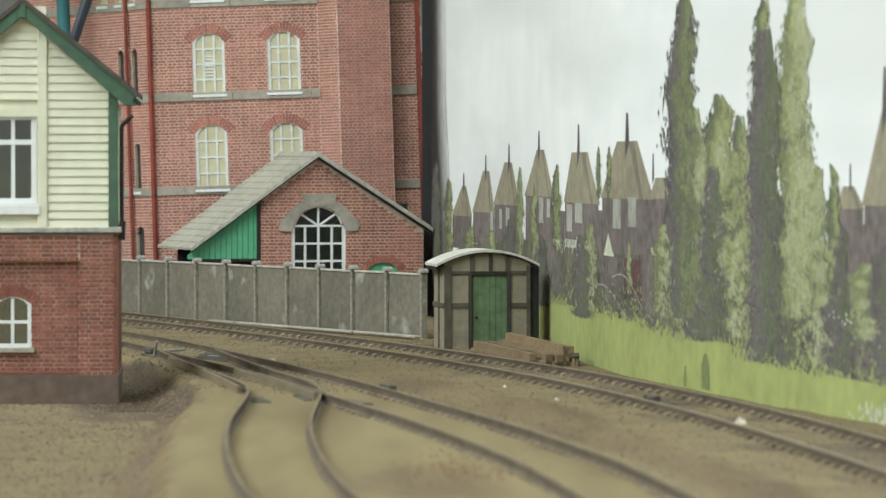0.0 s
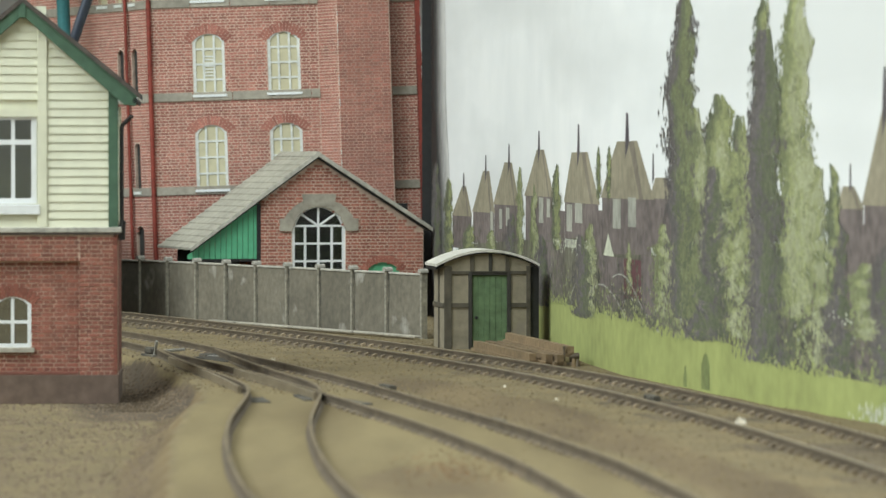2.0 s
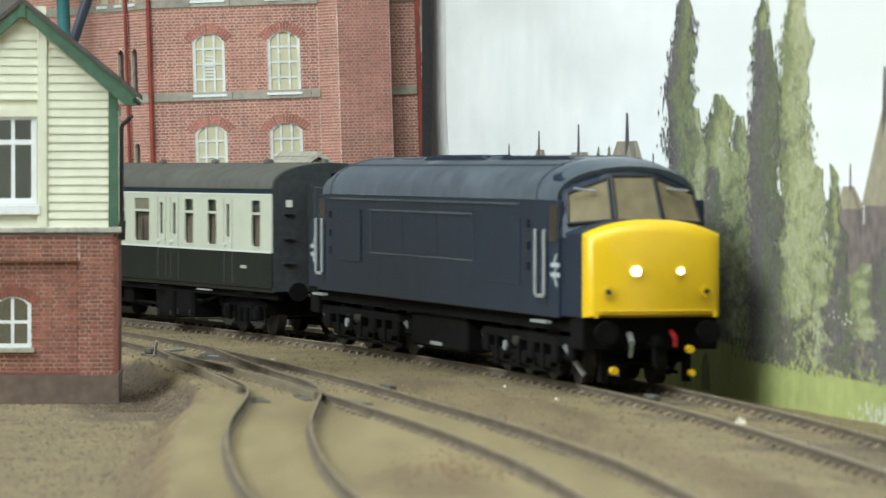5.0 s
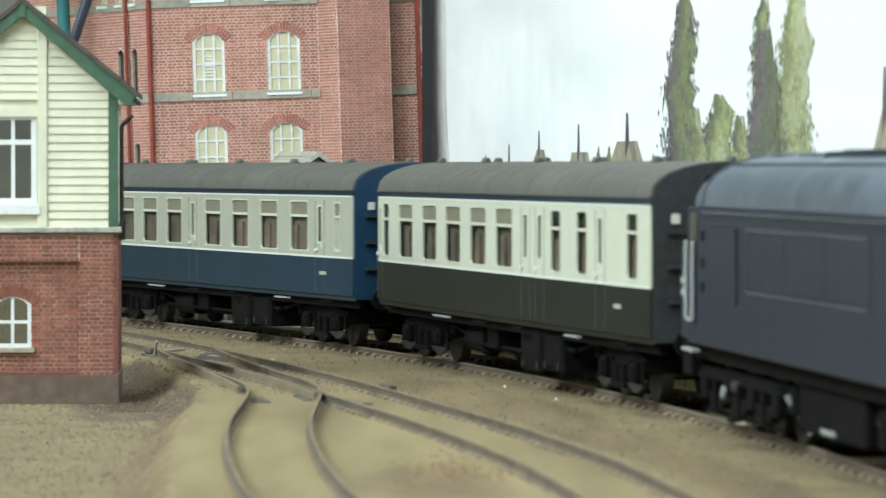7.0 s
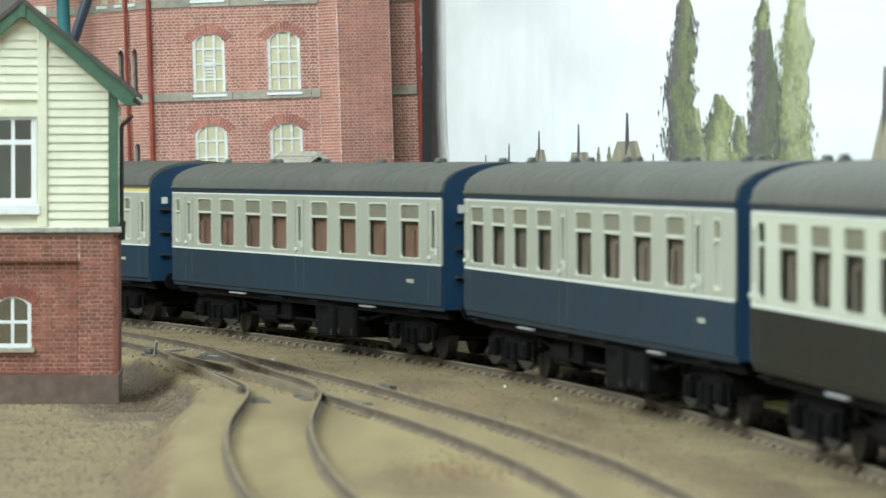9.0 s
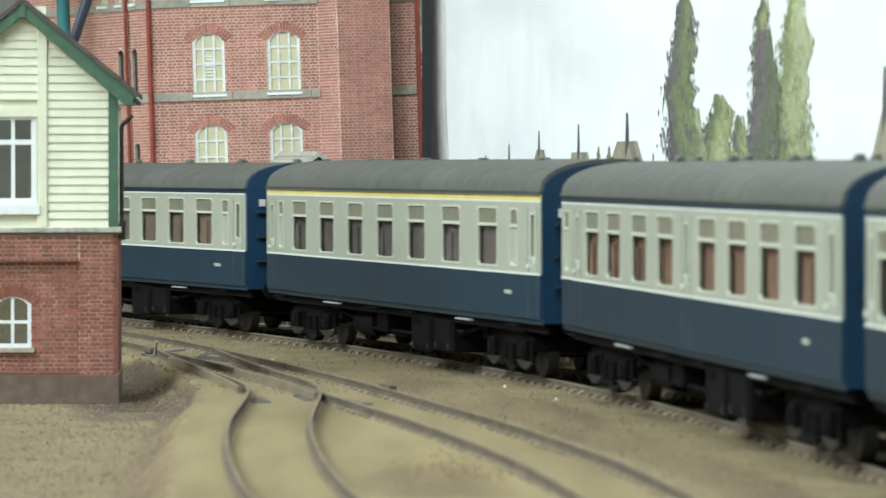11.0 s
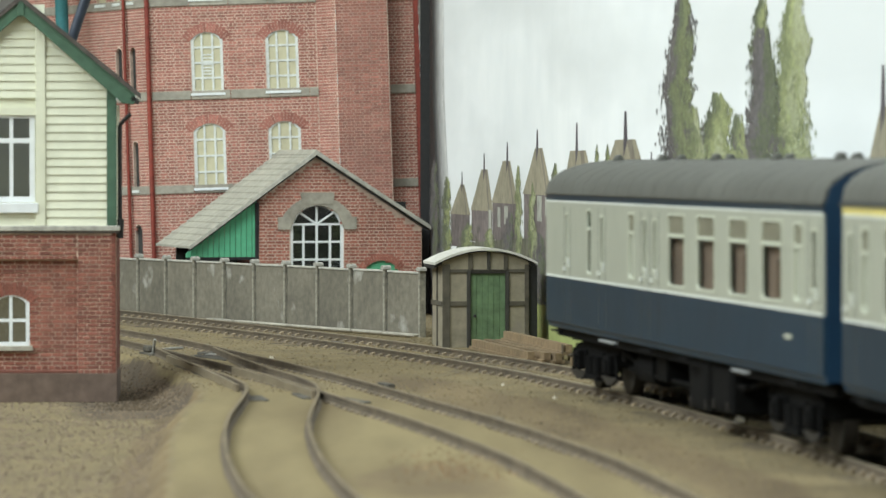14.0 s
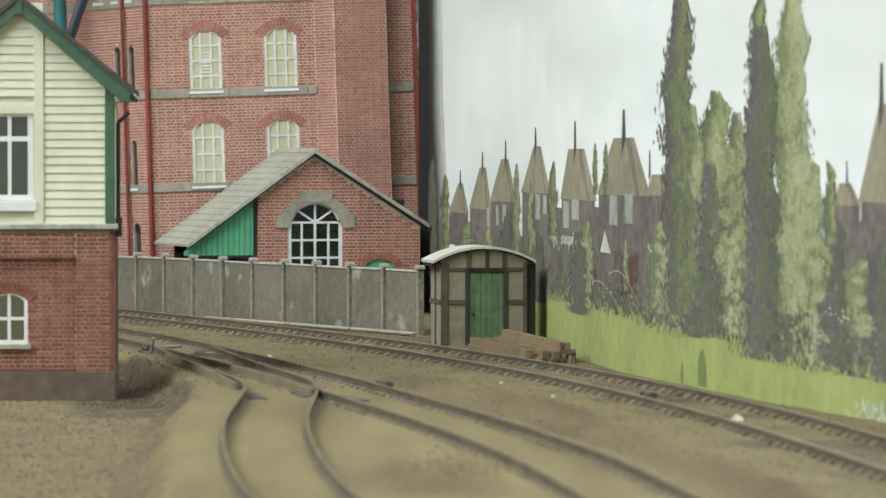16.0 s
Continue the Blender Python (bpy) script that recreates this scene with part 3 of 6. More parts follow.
    part("glazing_bar", Shape().box(w1.x0 + 0.1, w1.x1 - 0.1, 0.25, 0.95, 61.6, 62.8), M_WHITE, ws)
    part("transom", Shape().box(w1.x0 - 0.8, w1.x1 + 0.8, -0.3, 0.9, 68.2, 70.0), M_CREAM, sb)
    part("window_sill", Shape().box(w1.x0 - 0.8, w1.x1 + 0.8, -0.9, 0.9, 45.0, 47.4), M_WHITE, sb, "broad white sill", 0.12)
    part("room_back", Shape().box(L + 2, -2, 2.6, 3.2, 42, 74), M_OCHRE, sb, "ochre inner wall of the signal cabin")
    slope = (apex - eave) / abs(xm)
    for sgn in (-1, 1):
        x_out = xm + sgn * (abs(xm) + 5.2)
        drop = slope * (abs(xm) + 5.2)
        pts = [(xm, apex), (x_out, apex - drop), (x_out, apex - drop - 1.3), (xm, apex - 1.3)]
        part("roof_slope", Shape().prism(pts, -2.2, D + 2, "y"), M_SLATE, sb, "dark slate roof slope")
        pts = [(xm, apex - 0.9), (x_out - sgn * 0.5, apex - drop - 0.6), (x_out - sgn * 0.8, apex - drop - 3.2), (x_out - sgn * 3.6, apex - drop - 2.9), (xm, apex - 4.4)]
        part("barge_board", Shape().prism(pts, -1.8, -0.7, "y"), M_GREEN, sb, "dark green barge board", 0.1)
        part("gutter", Shape().rod((x_out - sgn * 1.0, -1.8, apex - drop - 1.9), (x_out - sgn * 1.0, D + 2, apex - drop - 1.9), 0.7, 8), M_BLACK, sb)
    part("downpipe", Shape().rod((0.9, 1.0, 42.0), (0.9, 1.0, 66.0), 0.5, 8).rod((0.9, 1.0, 66.0), (3.4, -0.2, 68.5), 0.5, 8).rod((0.9, 1.0, 39), (1.1, 0.6, 43.5), 0.8, 8), M_BLACK, sb)
    part("stove_pipe", Shape().rod((-11.6, 20, 85.5), (-6.6, 20, 100.0), 1.25, 12), M_NAVY, sb, "dark leaning stove pipe", smooth=40)
    part("finial", Shape().box(xm - 0.9, xm + 0.9, -2.1, -0.6, apex - 5.0, apex + 1.8), M_GREEN, sb, "", 0.2)
    return sb


signal_box()


# ---- concrete fence ----
M_FENCEPOST = mat("pale_worn_post", (0.33, 0.305, 0.24), 0.9, var=0.35, size=1.4, bump=0.2)
FENCE_A, FENCE_DIR = Vector((-114.3, 1490.0)), Vector((110.2, -210.3)).normalized()
PANEL = 23.9


def fence():
    ang = math.degrees(math.atan2(FENCE_DIR.y, FENCE_DIR.x))
    f = thing("concrete_fence", "weathered grey concrete panel fence with capped posts", "fence", mpose(FENCE_A.x, FENCE_A.y, -0.6, 0, 0, ang))
    rnd = random.Random(8)
    post = mesh_of("post", Shape().box(-0.55, 0.55, -1.2, 1.0, 0, 20.6), M_FENCEPOST, 0.15)
    cap = mesh_of("cap", Shape().prism([(-1.15, 20.6), (1.15, 20.6), (1.0, 21.4), (0.4, 21.9), (-0.4, 21.9), (-1.0, 21.4)], -1.7, 1.1, "y"), M_PALE, 0.12)
    first = 18.6 - 6 * PANEL
    for i in range(16):
        x = first + i * PANEL
        po = part("post", post, None, f, m=mpose(x, 0, 0))
        part("cap", cap, None, po, "pale post cap")
        if i < 15:
            s = Shape().box(0.95, PANEL - 0.95, -0.35, 0.4, 0, 19.6)
            pa = part("panel", s, M_CONCRETE, f, bevel=0.1, m=mpose(x, (rnd.random() - 0.5) * 0.3, rnd.random() * 0.3, rnd.uniform(-0.5, 0.5), rnd.uniform(-0.3, 0.3), 0))
            part("coping", Shape().box(0.95, PANEL - 0.95, -0.7, 0.6, 19.6, 20.3), M_PALE, pa, "pale worn coping", 0.15)
            part("panel_joint", Shape().box(0.5, 0.95, -0.2, 0.3, 0, 19.6).box(PANEL - 0.95, PANEL - 0.5, -0.2, 0.3, 0, 19.6), M_BLACK, pa)
    return f


fence()
conduit = thing("cable_trough", "grey concrete cable trough along the fence foot", "trough", mpose(-75.0, 1411.0, 0, 0, 0, -62.4))
for i in range(7):
    part("trough_lid", Shape().box(0.2, 21.4, -1.2, 1.2, 0, 0.9), M_STRING, conduit, bevel=0.3, m=mpose(i * 21.8, -3.4 + (i % 2) * 0.3, 0.3, 0, 0, (i % 3 - 1) * 0.6))


# ---- goods shed ----
def goods_shed():
    # x along the gable, y to the back, origin under the ridge
    g = thing("goods_shed", "small brick goods shed with a grey corrugated roof", "shed", mpose(-43.75, 1455, -0.5, 0, 0, 17))
    peak, lx, lz, rx, rz = 57.6, -45.1, 24.9, 41.2, 31.4
    sl, sr = (peak - lz) / -lx, (peak - rz) / rx

    def top(x):
        return peak - 1.8 - (-x * sl if x < 0 else x * sr)

    win = Opening(-8.7, 10.4, 8.0, 32.4, 6.6)
    door = Opening(18.2, 30.0, 0.0, 16.8, 2.9)
    part("gable_wall", wall_sheet(-19.8, 38.6, 0, 60, 0, 1.6, [win, door], top=top), M_MORTAR, g)
    rnd = random.Random(11)
    bl = brick_list(-19.8, 38.6, 0, 56, [Opening(win.x0 - 0.2, win.x1 + 0.2, win.z0, win.spring, win.rise), door], shape=lambda x, z: z < top(x), course=1.12, length=3.3, joint=0.3, seed=12)
    part("brickwork", brick_shape(bl, 0.10, rnd), M_BRICK, g, kind="stuff")
    part("side_wall", Shape().box(37.4, 38.6, 1.6, 45, 0, top(38.6)).box(-19.8, -18.6, 1.6, 45, 0, top(-19.8)), M_BRICK, g)
    out = Opening(win.x0 - 3.9, win.x1 + 3.9, 30.3, 33.2, 9.0)
    sh = Shape()
    n = 14
    for i in range(n):
        a0, a1 = out.x0 + (out.x1 - out.x0) * i / n, out.x0 + (out.x1 - out.x0) * (i + 1) / n
        hi = [arch_top(v, out.x0, out.x1, out.spring, out.rise) for v in (a0, a1)]
        lo = [arch_top(min(max(v, win.x0), win.x1), win.x0, win.x1, win.spring, win.rise) if win.x0 < v < win.x1 else 31.0 for v in (a0, a1)]
        sh.prism([(a0, lo[0]), (a1, lo[1]), (a1, hi[1]), (a0, hi[0])], -0.6, 0.3)
    sh.box(out.x0 - 0.6, win.x0, -0.7, 0.3, 30.6, 35.0).box(win.x1, out.x1 + 0.6, -0.7, 0.3, 30.6, 35.0)
    sh.prism([(-4.6, 39.4), (6.4, 39.4), (6.9, 43.4), (-5.2, 43.4)], -0.8, 0.3)
    part("stone_surround", sh, M_STRING, g, "grey stone arch surround with keystone")
    w = sash(g, win, 4, 4, 0.3, 0.75, 1.0, M_WHITE, fan=True)
    cx = (win.x0 + win.x1) / 2
    for dx in (-6.2, 0.0, 6.2):
        part("glazing_bar", Shape().rod((cx, 0.75, win.spring), (cx + dx, 0.75, arch_top(cx + dx, win.x0, win.x1, win.spring, win.rise) - 0.4), 0.42, 6), M_WHITE, w)
    part("dark_interior", Shape().box(-18, 37, 14, 15, 0, 40), M_VOID, g)
    part("door", Shape().prism(door.outline(), 0.5, 1.1), M_MINT, g, "rounded green door")
    part("brick_arch", brick_arch(door, 2.4), M_BRICK, g)
    # the canopy end under the long slope
    for i in range(13):
        x0 = -20.4 - i * 1.95
        hi, lo = top(x0 - 0.9) - 0.2, 21.2
        if hi - lo > 0.6:
            part("green_board", Shape().prism([(x0 - 1.75, lo), (x0, lo), (x0, top(x0) - 0.2), (x0 - 1.75, max(lo, top(x0 - 1.75) - 0.2))], 0.6, 1.3), M_MINT, g, "bright green upright boarding")
    part("canopy_beam", Shape().box(-45.0, -19.8, 0.5, 1.4, 20.2, 21.2), M_BLACK, g)
    part("canopy_post", Shape().box(-21.2, -19.9, 0.2, 1.6, 0, 40), M_BLACK, g)
    part("canopy_post", Shape().box(-43.0, -41.6, 3.0, 4.4, 0, 24.5), M_BLACK, g)
    part("canopy_back", Shape().box(-42, -19.8, 30, 31, 0, 24), M_VOID, g)
    # corrugated sheets with ribs that run down the slope
    D = 50.0

    def sheet(x1, z1, rib):
        """Overlapping courses that step down the slope."""
        n = max(6, int(math.hypot(x1, peak - z1) / rib))
        for i in range(n):
            xa, xb = x1 * i / n, x1 * (i + 1.06) / n
            za, zb = peak + (z1 - peak) * i / n, peak + (z1 - peak) * (i + 1.06) / n
            part("roof_course", Shape().prism([(xa, za - 0.1), (xb, zb + 0.35), (xb, zb - 0.45), (xa, za - 0.9)], -2.4, D - 2.4, "y"), M_SHEET, g, "grey roof sheet course")

    sheet(lx, lz, 3.4)
    sheet(rx, rz, 3.4)
    part("ridge", Shape().prism([(-2.0, peak - 1.0), (0, peak + 0.7), (2.0, peak - 1.0)], -2.6, D - 2, "y"), M_SHEET, g)
    for x1, z1 in ((lx, lz), (rx, rz)):
        part("verge_board", Shape().prism([(0, peak + 0.5), (x1, z1 + 0.4), (x1, z1 - 1.0), (0, peak - 1.2)], -2.9, -2.3, "y"), M_PALE, g, "chipped pale verge board")
        # black strip stands for the verge board's cast shadow on the gable
        part("verge_shadow", Shape().prism([(0, peak - 1.2), (x1, z1 - 1.0), (x1, z1 - 1.6), (0, peak - 1.9)], -2.0, -1.0, "y"), M_BLACK, g)
    return g


goods_shed()


# ---- factory ----
def factory():
    k = 1.056
    f = thing("brick_factory", "tall red brick factory with arched pale windows", "factory", mpose(-58.1, 1510, 60.4, 0, -1.8, 0))
    base = -62.0
    cols, rows = ((-29.0, -18.2), (-3.6, 7.4)), ((17.6, 35.6), (-14.6, 4.6), (49.6, 67.0))
    ops = [Opening(a * k, b * k, c * k, d * k, 2.7 * k) for a, b in cols for c, d in rows]
    left, right, top = -43.2 * k, 13.9 * k, 78.0
    part("front_wall", wall_sheet(left, right, base, top, 0, 2.0, ops), M_MORTAR, f)
    rnd = random.Random(21)
    part("brickwork", brick_shape(brick_list(left, right, base + 18, top, ops, seed=22, course=1.08, length=3.2, joint=0.29), 0.09, rnd), M_BRICK2, f, kind="stuff")
    # chamfered stair tower
    a, b, c, d = 13.9 * k, 20.6 * k, 38.2 * k, 47.5 * k
    part("tower_core", Shape().prism([(a, 0.1), (b, -6.9), (c, -6.9), (c, 4), (a, 4)], base, top, "z"), M_MORTAR, f)
    part("tower_brickwork", brick_shape(brick_list(b, c, base + 18, top, seed=23, course=1.08, length=3.2, joint=0.29), 0.09, rnd), M_BRICK2, f, kind="stuff", m=mpose(0, -7.0, 0))
    ln = math.hypot(b - a, 6.9)
    part("tower_brickwork", brick_shape(brick_list(0, ln, base + 18, top, seed=24, course=1.08, length=3.2, joint=0.29), 0.09, rnd), M_BRICK2, f, kind="stuff", m=mpose(a, 0, 0, 0, 0, -math.degrees(math.atan2(6.9, b - a))))
    part("end_wall", Shape().box(c, d, 1.0, 6.0, base, top).box(d - 1, d, 1.0, 40, base, top), M_MORTAR, f)
    part("end_brickwork", brick_shape(brick_list(c, d, base + 18, top, seed=25, course=1.08, length=3.2, joint=0.29), 0.09, rnd), M_BRICK2, f, kind="stuff", m=mpose(0, 1.0, 0))
    # chipped white edges of the tower and the corner
    for i in range(30):
        z = rnd.uniform(-25, 48)
        x, y = ((b, -7.2), (d + 1.1, 0.1), (d + 1.15, 0.1))[i % 3]
        part("paint_chip", Shape().box(x - 0.1, x + rnd.uniform(0.05, 0.16), y - 0.05, y + 0.2, z, z + rnd.uniform(0.6, 4.0)), M_WHITE2, f)
    part("corner_strip", Shape().box(d - 0.6, d + 1.2, 0.2, 6, base, top), M_REDPIPE, f, "red-brown painted corner strip")
    # receding side wing
    ang = 128.0
    wl = 84.0
    wm = mpose(left, 0, 0, 0, 0, ang - 180)
    wops = [Opening(-12.4, -8.8, z * k, (z + 15) * k, 1.6) for z in (-14.6, 17.6, 49.6)] + [Opening(-21.5, -17.6, z * k, (z + 15) * k, 1.6) for z in (17.6, 49.6)] + [Opening(-33, -27, z * k, (z + 16) * k, 1.8) for z in (49.6,)] + [Opening(-12.8, -8.0, -60, -30, 2.0)]
    wing = part("side_wing", wall_sheet(-wl, 0, base, top, 0, 2.0, wops), M_MORTAR, f, m=wm)
    part("wing_brickwork", brick_shape(brick_list(-wl, 0, base + 18, top, wops, seed=26, course=1.08, length=3.2, joint=0.29), 0.09, rnd), M_BRICK2, wing, kind="stuff")
    for o in wops:
        part("window", Shape().prism(o.outline(), 1.2, 1.7), M_VOID if o.z0 < 40 else M_BLIND, wing)
        part("window_sill", Shape().box(o.x0 - 0.4, o.x1 + 0.4, -0.8, 0.6, o.z0 - 1.0, o.z0), M_WHITE2, wing)
    for z0, z1 in ((15.6, 18.6), (-16.2, -13.4), (47.4, 50.2)):
        part("string_course", Shape().box(-wl, -0.1, -0.5, 0.4, z0 * k, z1 * k), M_STRING, wing)
    # string courses of single stones
    for z0, z1 in ((15.6 * k, 18.5 * k), (-16.2 * k, -13.4 * k), (47.4 * k, 50.2 * k)):
        x = left + 0.4
        i = 0
        while x < right - 1:
            w = 14.2
            part("stone", Shape().box(x + 0.12, min(x + w - 0.12, right), -0.55, 0.3, z0, z1), M_STRING, f, bevel=0.1)
            x += w
        part("stone", Shape().box(c + 0.2, d - 0.8, 0.3, 1.4, z0, z1), M_STRING, f, bevel=0.1)
    for i, o in enumerate(ops):
        w = sash(f, o, 3, 4, 0.2, 0.7, 1.0, M_WHITE2, glass=False)
        part("blind", Shape().prism(o.outline(-0.3), 0.6, 1.0), M_BLIND, w, "pale yellow blind")
        part("window_sill", Shape().box(o.x0 - 0.5, o.x1 + 0.5, -0.9, 0.8, o.z0 - 0.8, o.z0 + 0.1), M_WHITE, w, "chipped white sill")
        part("brick_arch", brick_arch(o, 3.3, 1.1, 0.12), M_BRICK2, f)
        if i == 0:
            for j in range(7):
                part("vent_slat", Shape().box(o.x0 + 4.2, o.x1 - 4.2, 0.4, 0.7, o.z0 + 6.6 + j * 1.15, o.z0 + 7.1 + j * 1.15), M_WHITE2, w)
    part("downpipe", Shape().rod((left - 0.6, -0.9, base), (left - 0.4, -0.9, top), 0.85, 10), M_REDPIPE, f, "red-brown downpipe", smooth=40)
    part("downpipe", Shape().rod((left - 9.6, 10.0, base), (left - 9.6, 10.0, top), 0.6, 10), M_REDPIPE, f, "red-brown downpipe", smooth=40)
    part("pipe", Shape().rod((left - 33, 24.0, 20), (left - 33, 24.0, top), 2.4, 12), M_TEAL, f, "teal pipe", smooth=40)
    part("roof", Shape().box(left - 52, d, 2.2, 80, top, top + 2), M_SLATE, f)
    part("back_wall", Shape().box(left - 52, d, 78, 80, base, top), M_BRICK2, f)
    return f


factory()


# ---- lamp hut, timber and small things by the line ----
M_TAR = mat("tarred_timber", (0.04, 0.037, 0.03), 0.7, var=0.3, size=2.0, bump=0.15)


def hut():
    h = thing("lineside_hut", "grey rendered lineside hut with a curved roof", "hut", mpose(0.3, 1208, -0.6, 0, 0, 9))
    W, D, H = 25.2, 19.0, 24.4
    rise = 3.9

    def curve(x, base=H):
        t = (x - W / 2) / (W / 2 + 2)
        return base + rise * (1 - t * t)

    door = Opening(8.0, 18.6, 0.4, 22.0)
    part("front_wall", wall_sheet(0, W, 0, H, 0, 1.0, [door], top=lambda x: curve(x) - 0.3), M_HUT, h)
    part("side_wall", Shape().box(0, 1, 1, D, 0, H + 0.6).box(W - 1, W, 1, D, 0, H + 0.6).box(0, W, D - 1, D, 0, H + 1), M_HUT, h)
    part("door", Shape().box(8.2, 18.4, 0.5, 0.9, 0.4, 21.8), M_DOOR, h, "faded green plank door")
    for i in range(6):
        part("door_plank", Shape().box(8.35 + i * 1.69, 9.95 + i * 1.69, 0.25, 0.6, 0.5, 21.7), M_DOOR, h, bevel=0.08)
    part("door_handle", Shape().rod((9.4, 0.3, 9.6), (9.4, -0.5, 9.6), 0.45, 8), M_BLACK, h)
    for x0, x1, z0, z1 in ((0, 2.2, 0, H), (7.1, 8.2, 0, 22.5), (18.4, 19.5, 0, 22.5), (7.1, 19.5, 21.8, 22.9), (13.0, 14.0, 22.9, curve(13.5) - 0.4), (W - 1.2, W, 0, H), (2.2, 7.1, 12.4, 13.8), (19.5, W - 1.2, 12.4, 13.8), (2.2, W - 1.2, 22.0, 23.0), (7.6, 8.8, 23, curve(8) - 0.5), (17.9, 19.1, 23, curve(18) - 0.5)):
        round_door = 7.0 < x0 < 19.0 and z1 - z0 != 1.0 and (x0, z0) != (7.6, 23) and (x0, z0) != (17.9, 23)
        part("frame_beam", Shape().box(x0, x1, -0.45 if z1 - z0 > 3 else -0.38, 0.1, z0, z1), M_TAR if round_door else M_BEAM, h, "tarred door frame" if round_door else "", bevel=0.1)
    part("frame_beam", Shape().box(-0.4, 0.1, 0, D, 12.4, 13.8), M_BEAM, h, bevel=0.1)
    part("frame_beam", Shape().box(-0.4, 0.1, 8, 9.2, 0, H), M_BEAM, h, bevel=0.1)
    rings = []
    for y in (-1.6, D + 1.6):
        up = [(x, y, curve(x, H + 0.9)) for x in np.linspace(-2.4, W + 2.4, 19)]
        dn = [(x, y, z - 0.75) for x, y_, z in reversed(up)]
        rings.append(up + dn)
    part("roof", Shape().loft(rings), M_FELT, h, "pale grey curved felt roof", smooth=50)
    part("roof_boards", Shape().loft([[(x, y, z - 1.05) for x, y_, z in rings[0]] for y in (0.2, D)]), M_BLACK, h)
    part("side_screen", Shape().box(W, W + 2.6, 0.5, 1.5, 0, H - 0.4), M_BLACK, h, "upright black strip beside the hut")
    return h


hut()
rnd = random.Random(31)
for i, (x, y, z, ang, ln) in enumerate(((9.5, 1196, 0.2, -80.2, 84), (13.0, 1197, 0.2, -80.4, 90), (16.2, 1196, 0.2, -80.8, 92), (18.6, 1199, 2.4, -80.8, 94))):
    b = thing("timber_baulk", "weathered brown sawn timber baulk beside the track", "timber", mpose(x, y, z - 0.1, 0, 0, ang), group="stacked timber baulks")
    part("baulk", Shape().box(0, ln, -0.9, 0.9, 0, 2.8).box(0, ln, -1.6, 1.6, 0, 0.9), M_TIMBER, b)
clamp = thing("rusty_fitting", "rusty iron fitting at the end of the timbers", "ironwork", mpose(33.0, 1107, 0))
part("bracket", Shape().box(-1.4, -0.8, -1, 1, 0, 5.2).box(-1.4, 2.6, -0.5, 0.5, 0, 0.9).rod((0.2, 0, 2.4), (2.9, 0, 2.6), 0.9, 8), M_RUST, clamp, bevel=0.1)
for i in range(9):
    st = Shape()
    a = rnd.random() * 6
    st.rod((0, 0, -0.3), (0, 0, rnd.uniform(1.0, 2.2)), rnd.uniform(0.6, 1.2), 5, rnd.uniform(0.2, 0.6))
    ob = new("rusty_scrap", mesh_of("rusty_scrap", st, M_RUST if i % 2 else M_TIMBER))
    ob.matrix_basis = mpose(33.5 + math.cos(a) * 2.2, 1107 + math.sin(a) * 8, 0, 0, 0, a * 50)
    tagged(ob, "small rusty scrap on the ballast", "scrap", "scrap by the timbers")


# ---- painted backdrop board ----
M_SKY = mat("painted_sky", (0.84, 0.85, 0.845), 0.85, var=0.06, size=26.0, bump=0.02, other=(0.76, 0.78, 0.785))


def clouded(m, grey):
    """Broad soft clouds, long along the board and low in height."""
    n, l = m.node_tree.nodes, m.node_tree.links
    into = n["Principled BSDF"].inputs["Base Color"]
    tc, mp, tex, rng, mix = n.new("ShaderNodeTexCoord"), n.new("ShaderNodeMapping"), n.new("ShaderNodeTexNoise"), n.new("ShaderNodeMapRange"), n.new("ShaderNodeMix")
    mp.inputs["Scale"].default_value = (5.0, 5.0, 26.0)
    tex.inputs["Scale"].default_value, tex.inputs["Detail"].default_value = 1.0, 5
    rng.inputs[1].default_value, rng.inputs[2].default_value = 0.42, 0.68
    mix.data_type = "RGBA"
    mix.inputs[7].default_value = (*grey, 1)
    l.new(tc.outputs["Object"], mp.inputs[0])
    l.new(mp.outputs[0], tex.inputs["Vector"])
    l.new(tex.outputs[0], rng.inputs[0])
    l.new(rng.outputs[0], mix.inputs[0])
    l.new(into.links[0].from_socket, mix.inputs[6])
    l.new(mix.outputs[2], into)


clouded(M_SKY, (0.70, 0.715, 0.71))
M_P_GRASS = mat("painted_grass", (0.35, 0.385, 0.135), 0.85, var=0.15, size=5.0, bump=0.03)
M_P_ROOF = mat("painted_kiln_roof", (0.33, 0.295, 0.21), 0.85, var=0.2, size=3.0, bump=0.03)
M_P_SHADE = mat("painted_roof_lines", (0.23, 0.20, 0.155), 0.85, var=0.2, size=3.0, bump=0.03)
M_P_WALL = mat("painted_brick", (0.20, 0.165, 0.155), 0.85, var=0.3, size=3.0, bump=0.03)
M_P_PALE = mat("painted_pale_wall", (0.42, 0.42, 0.36), 0.85, var=0.25, size=3.0, bump=0.03)
M_P_RED = mat("painted_red_shed", (0.15, 0.065, 0.07), 0.85, var=0.2, size=3.0, bump=0.03)
M_P_SCRUB = mat("painted_scrub", (0.18, 0.172, 0.125), 0.85, var=0.4, size=3.0, bump=0.03)
M_P_TUFT = mat("painted_tufts", (0.62, 0.64, 0.50), 0.85, var=0.2, size=2.5, bump=0.0)
M_P_BUSH = mat("painted_bush", (0.17, 0.20, 0.075), 0.85, var=0.3, size=2.5, bump=0.03)
M_P_COWL = mat("painted_cowl", (0.10, 0.085, 0.095), 0.85, var=0.2, size=3.0, bump=0.03)
M_POP_MID = mat("painted_poplar", (0.205, 0.225, 0.115), 0.85, var=0.18, size=2.5, bump=0.03, pieces=0.2)
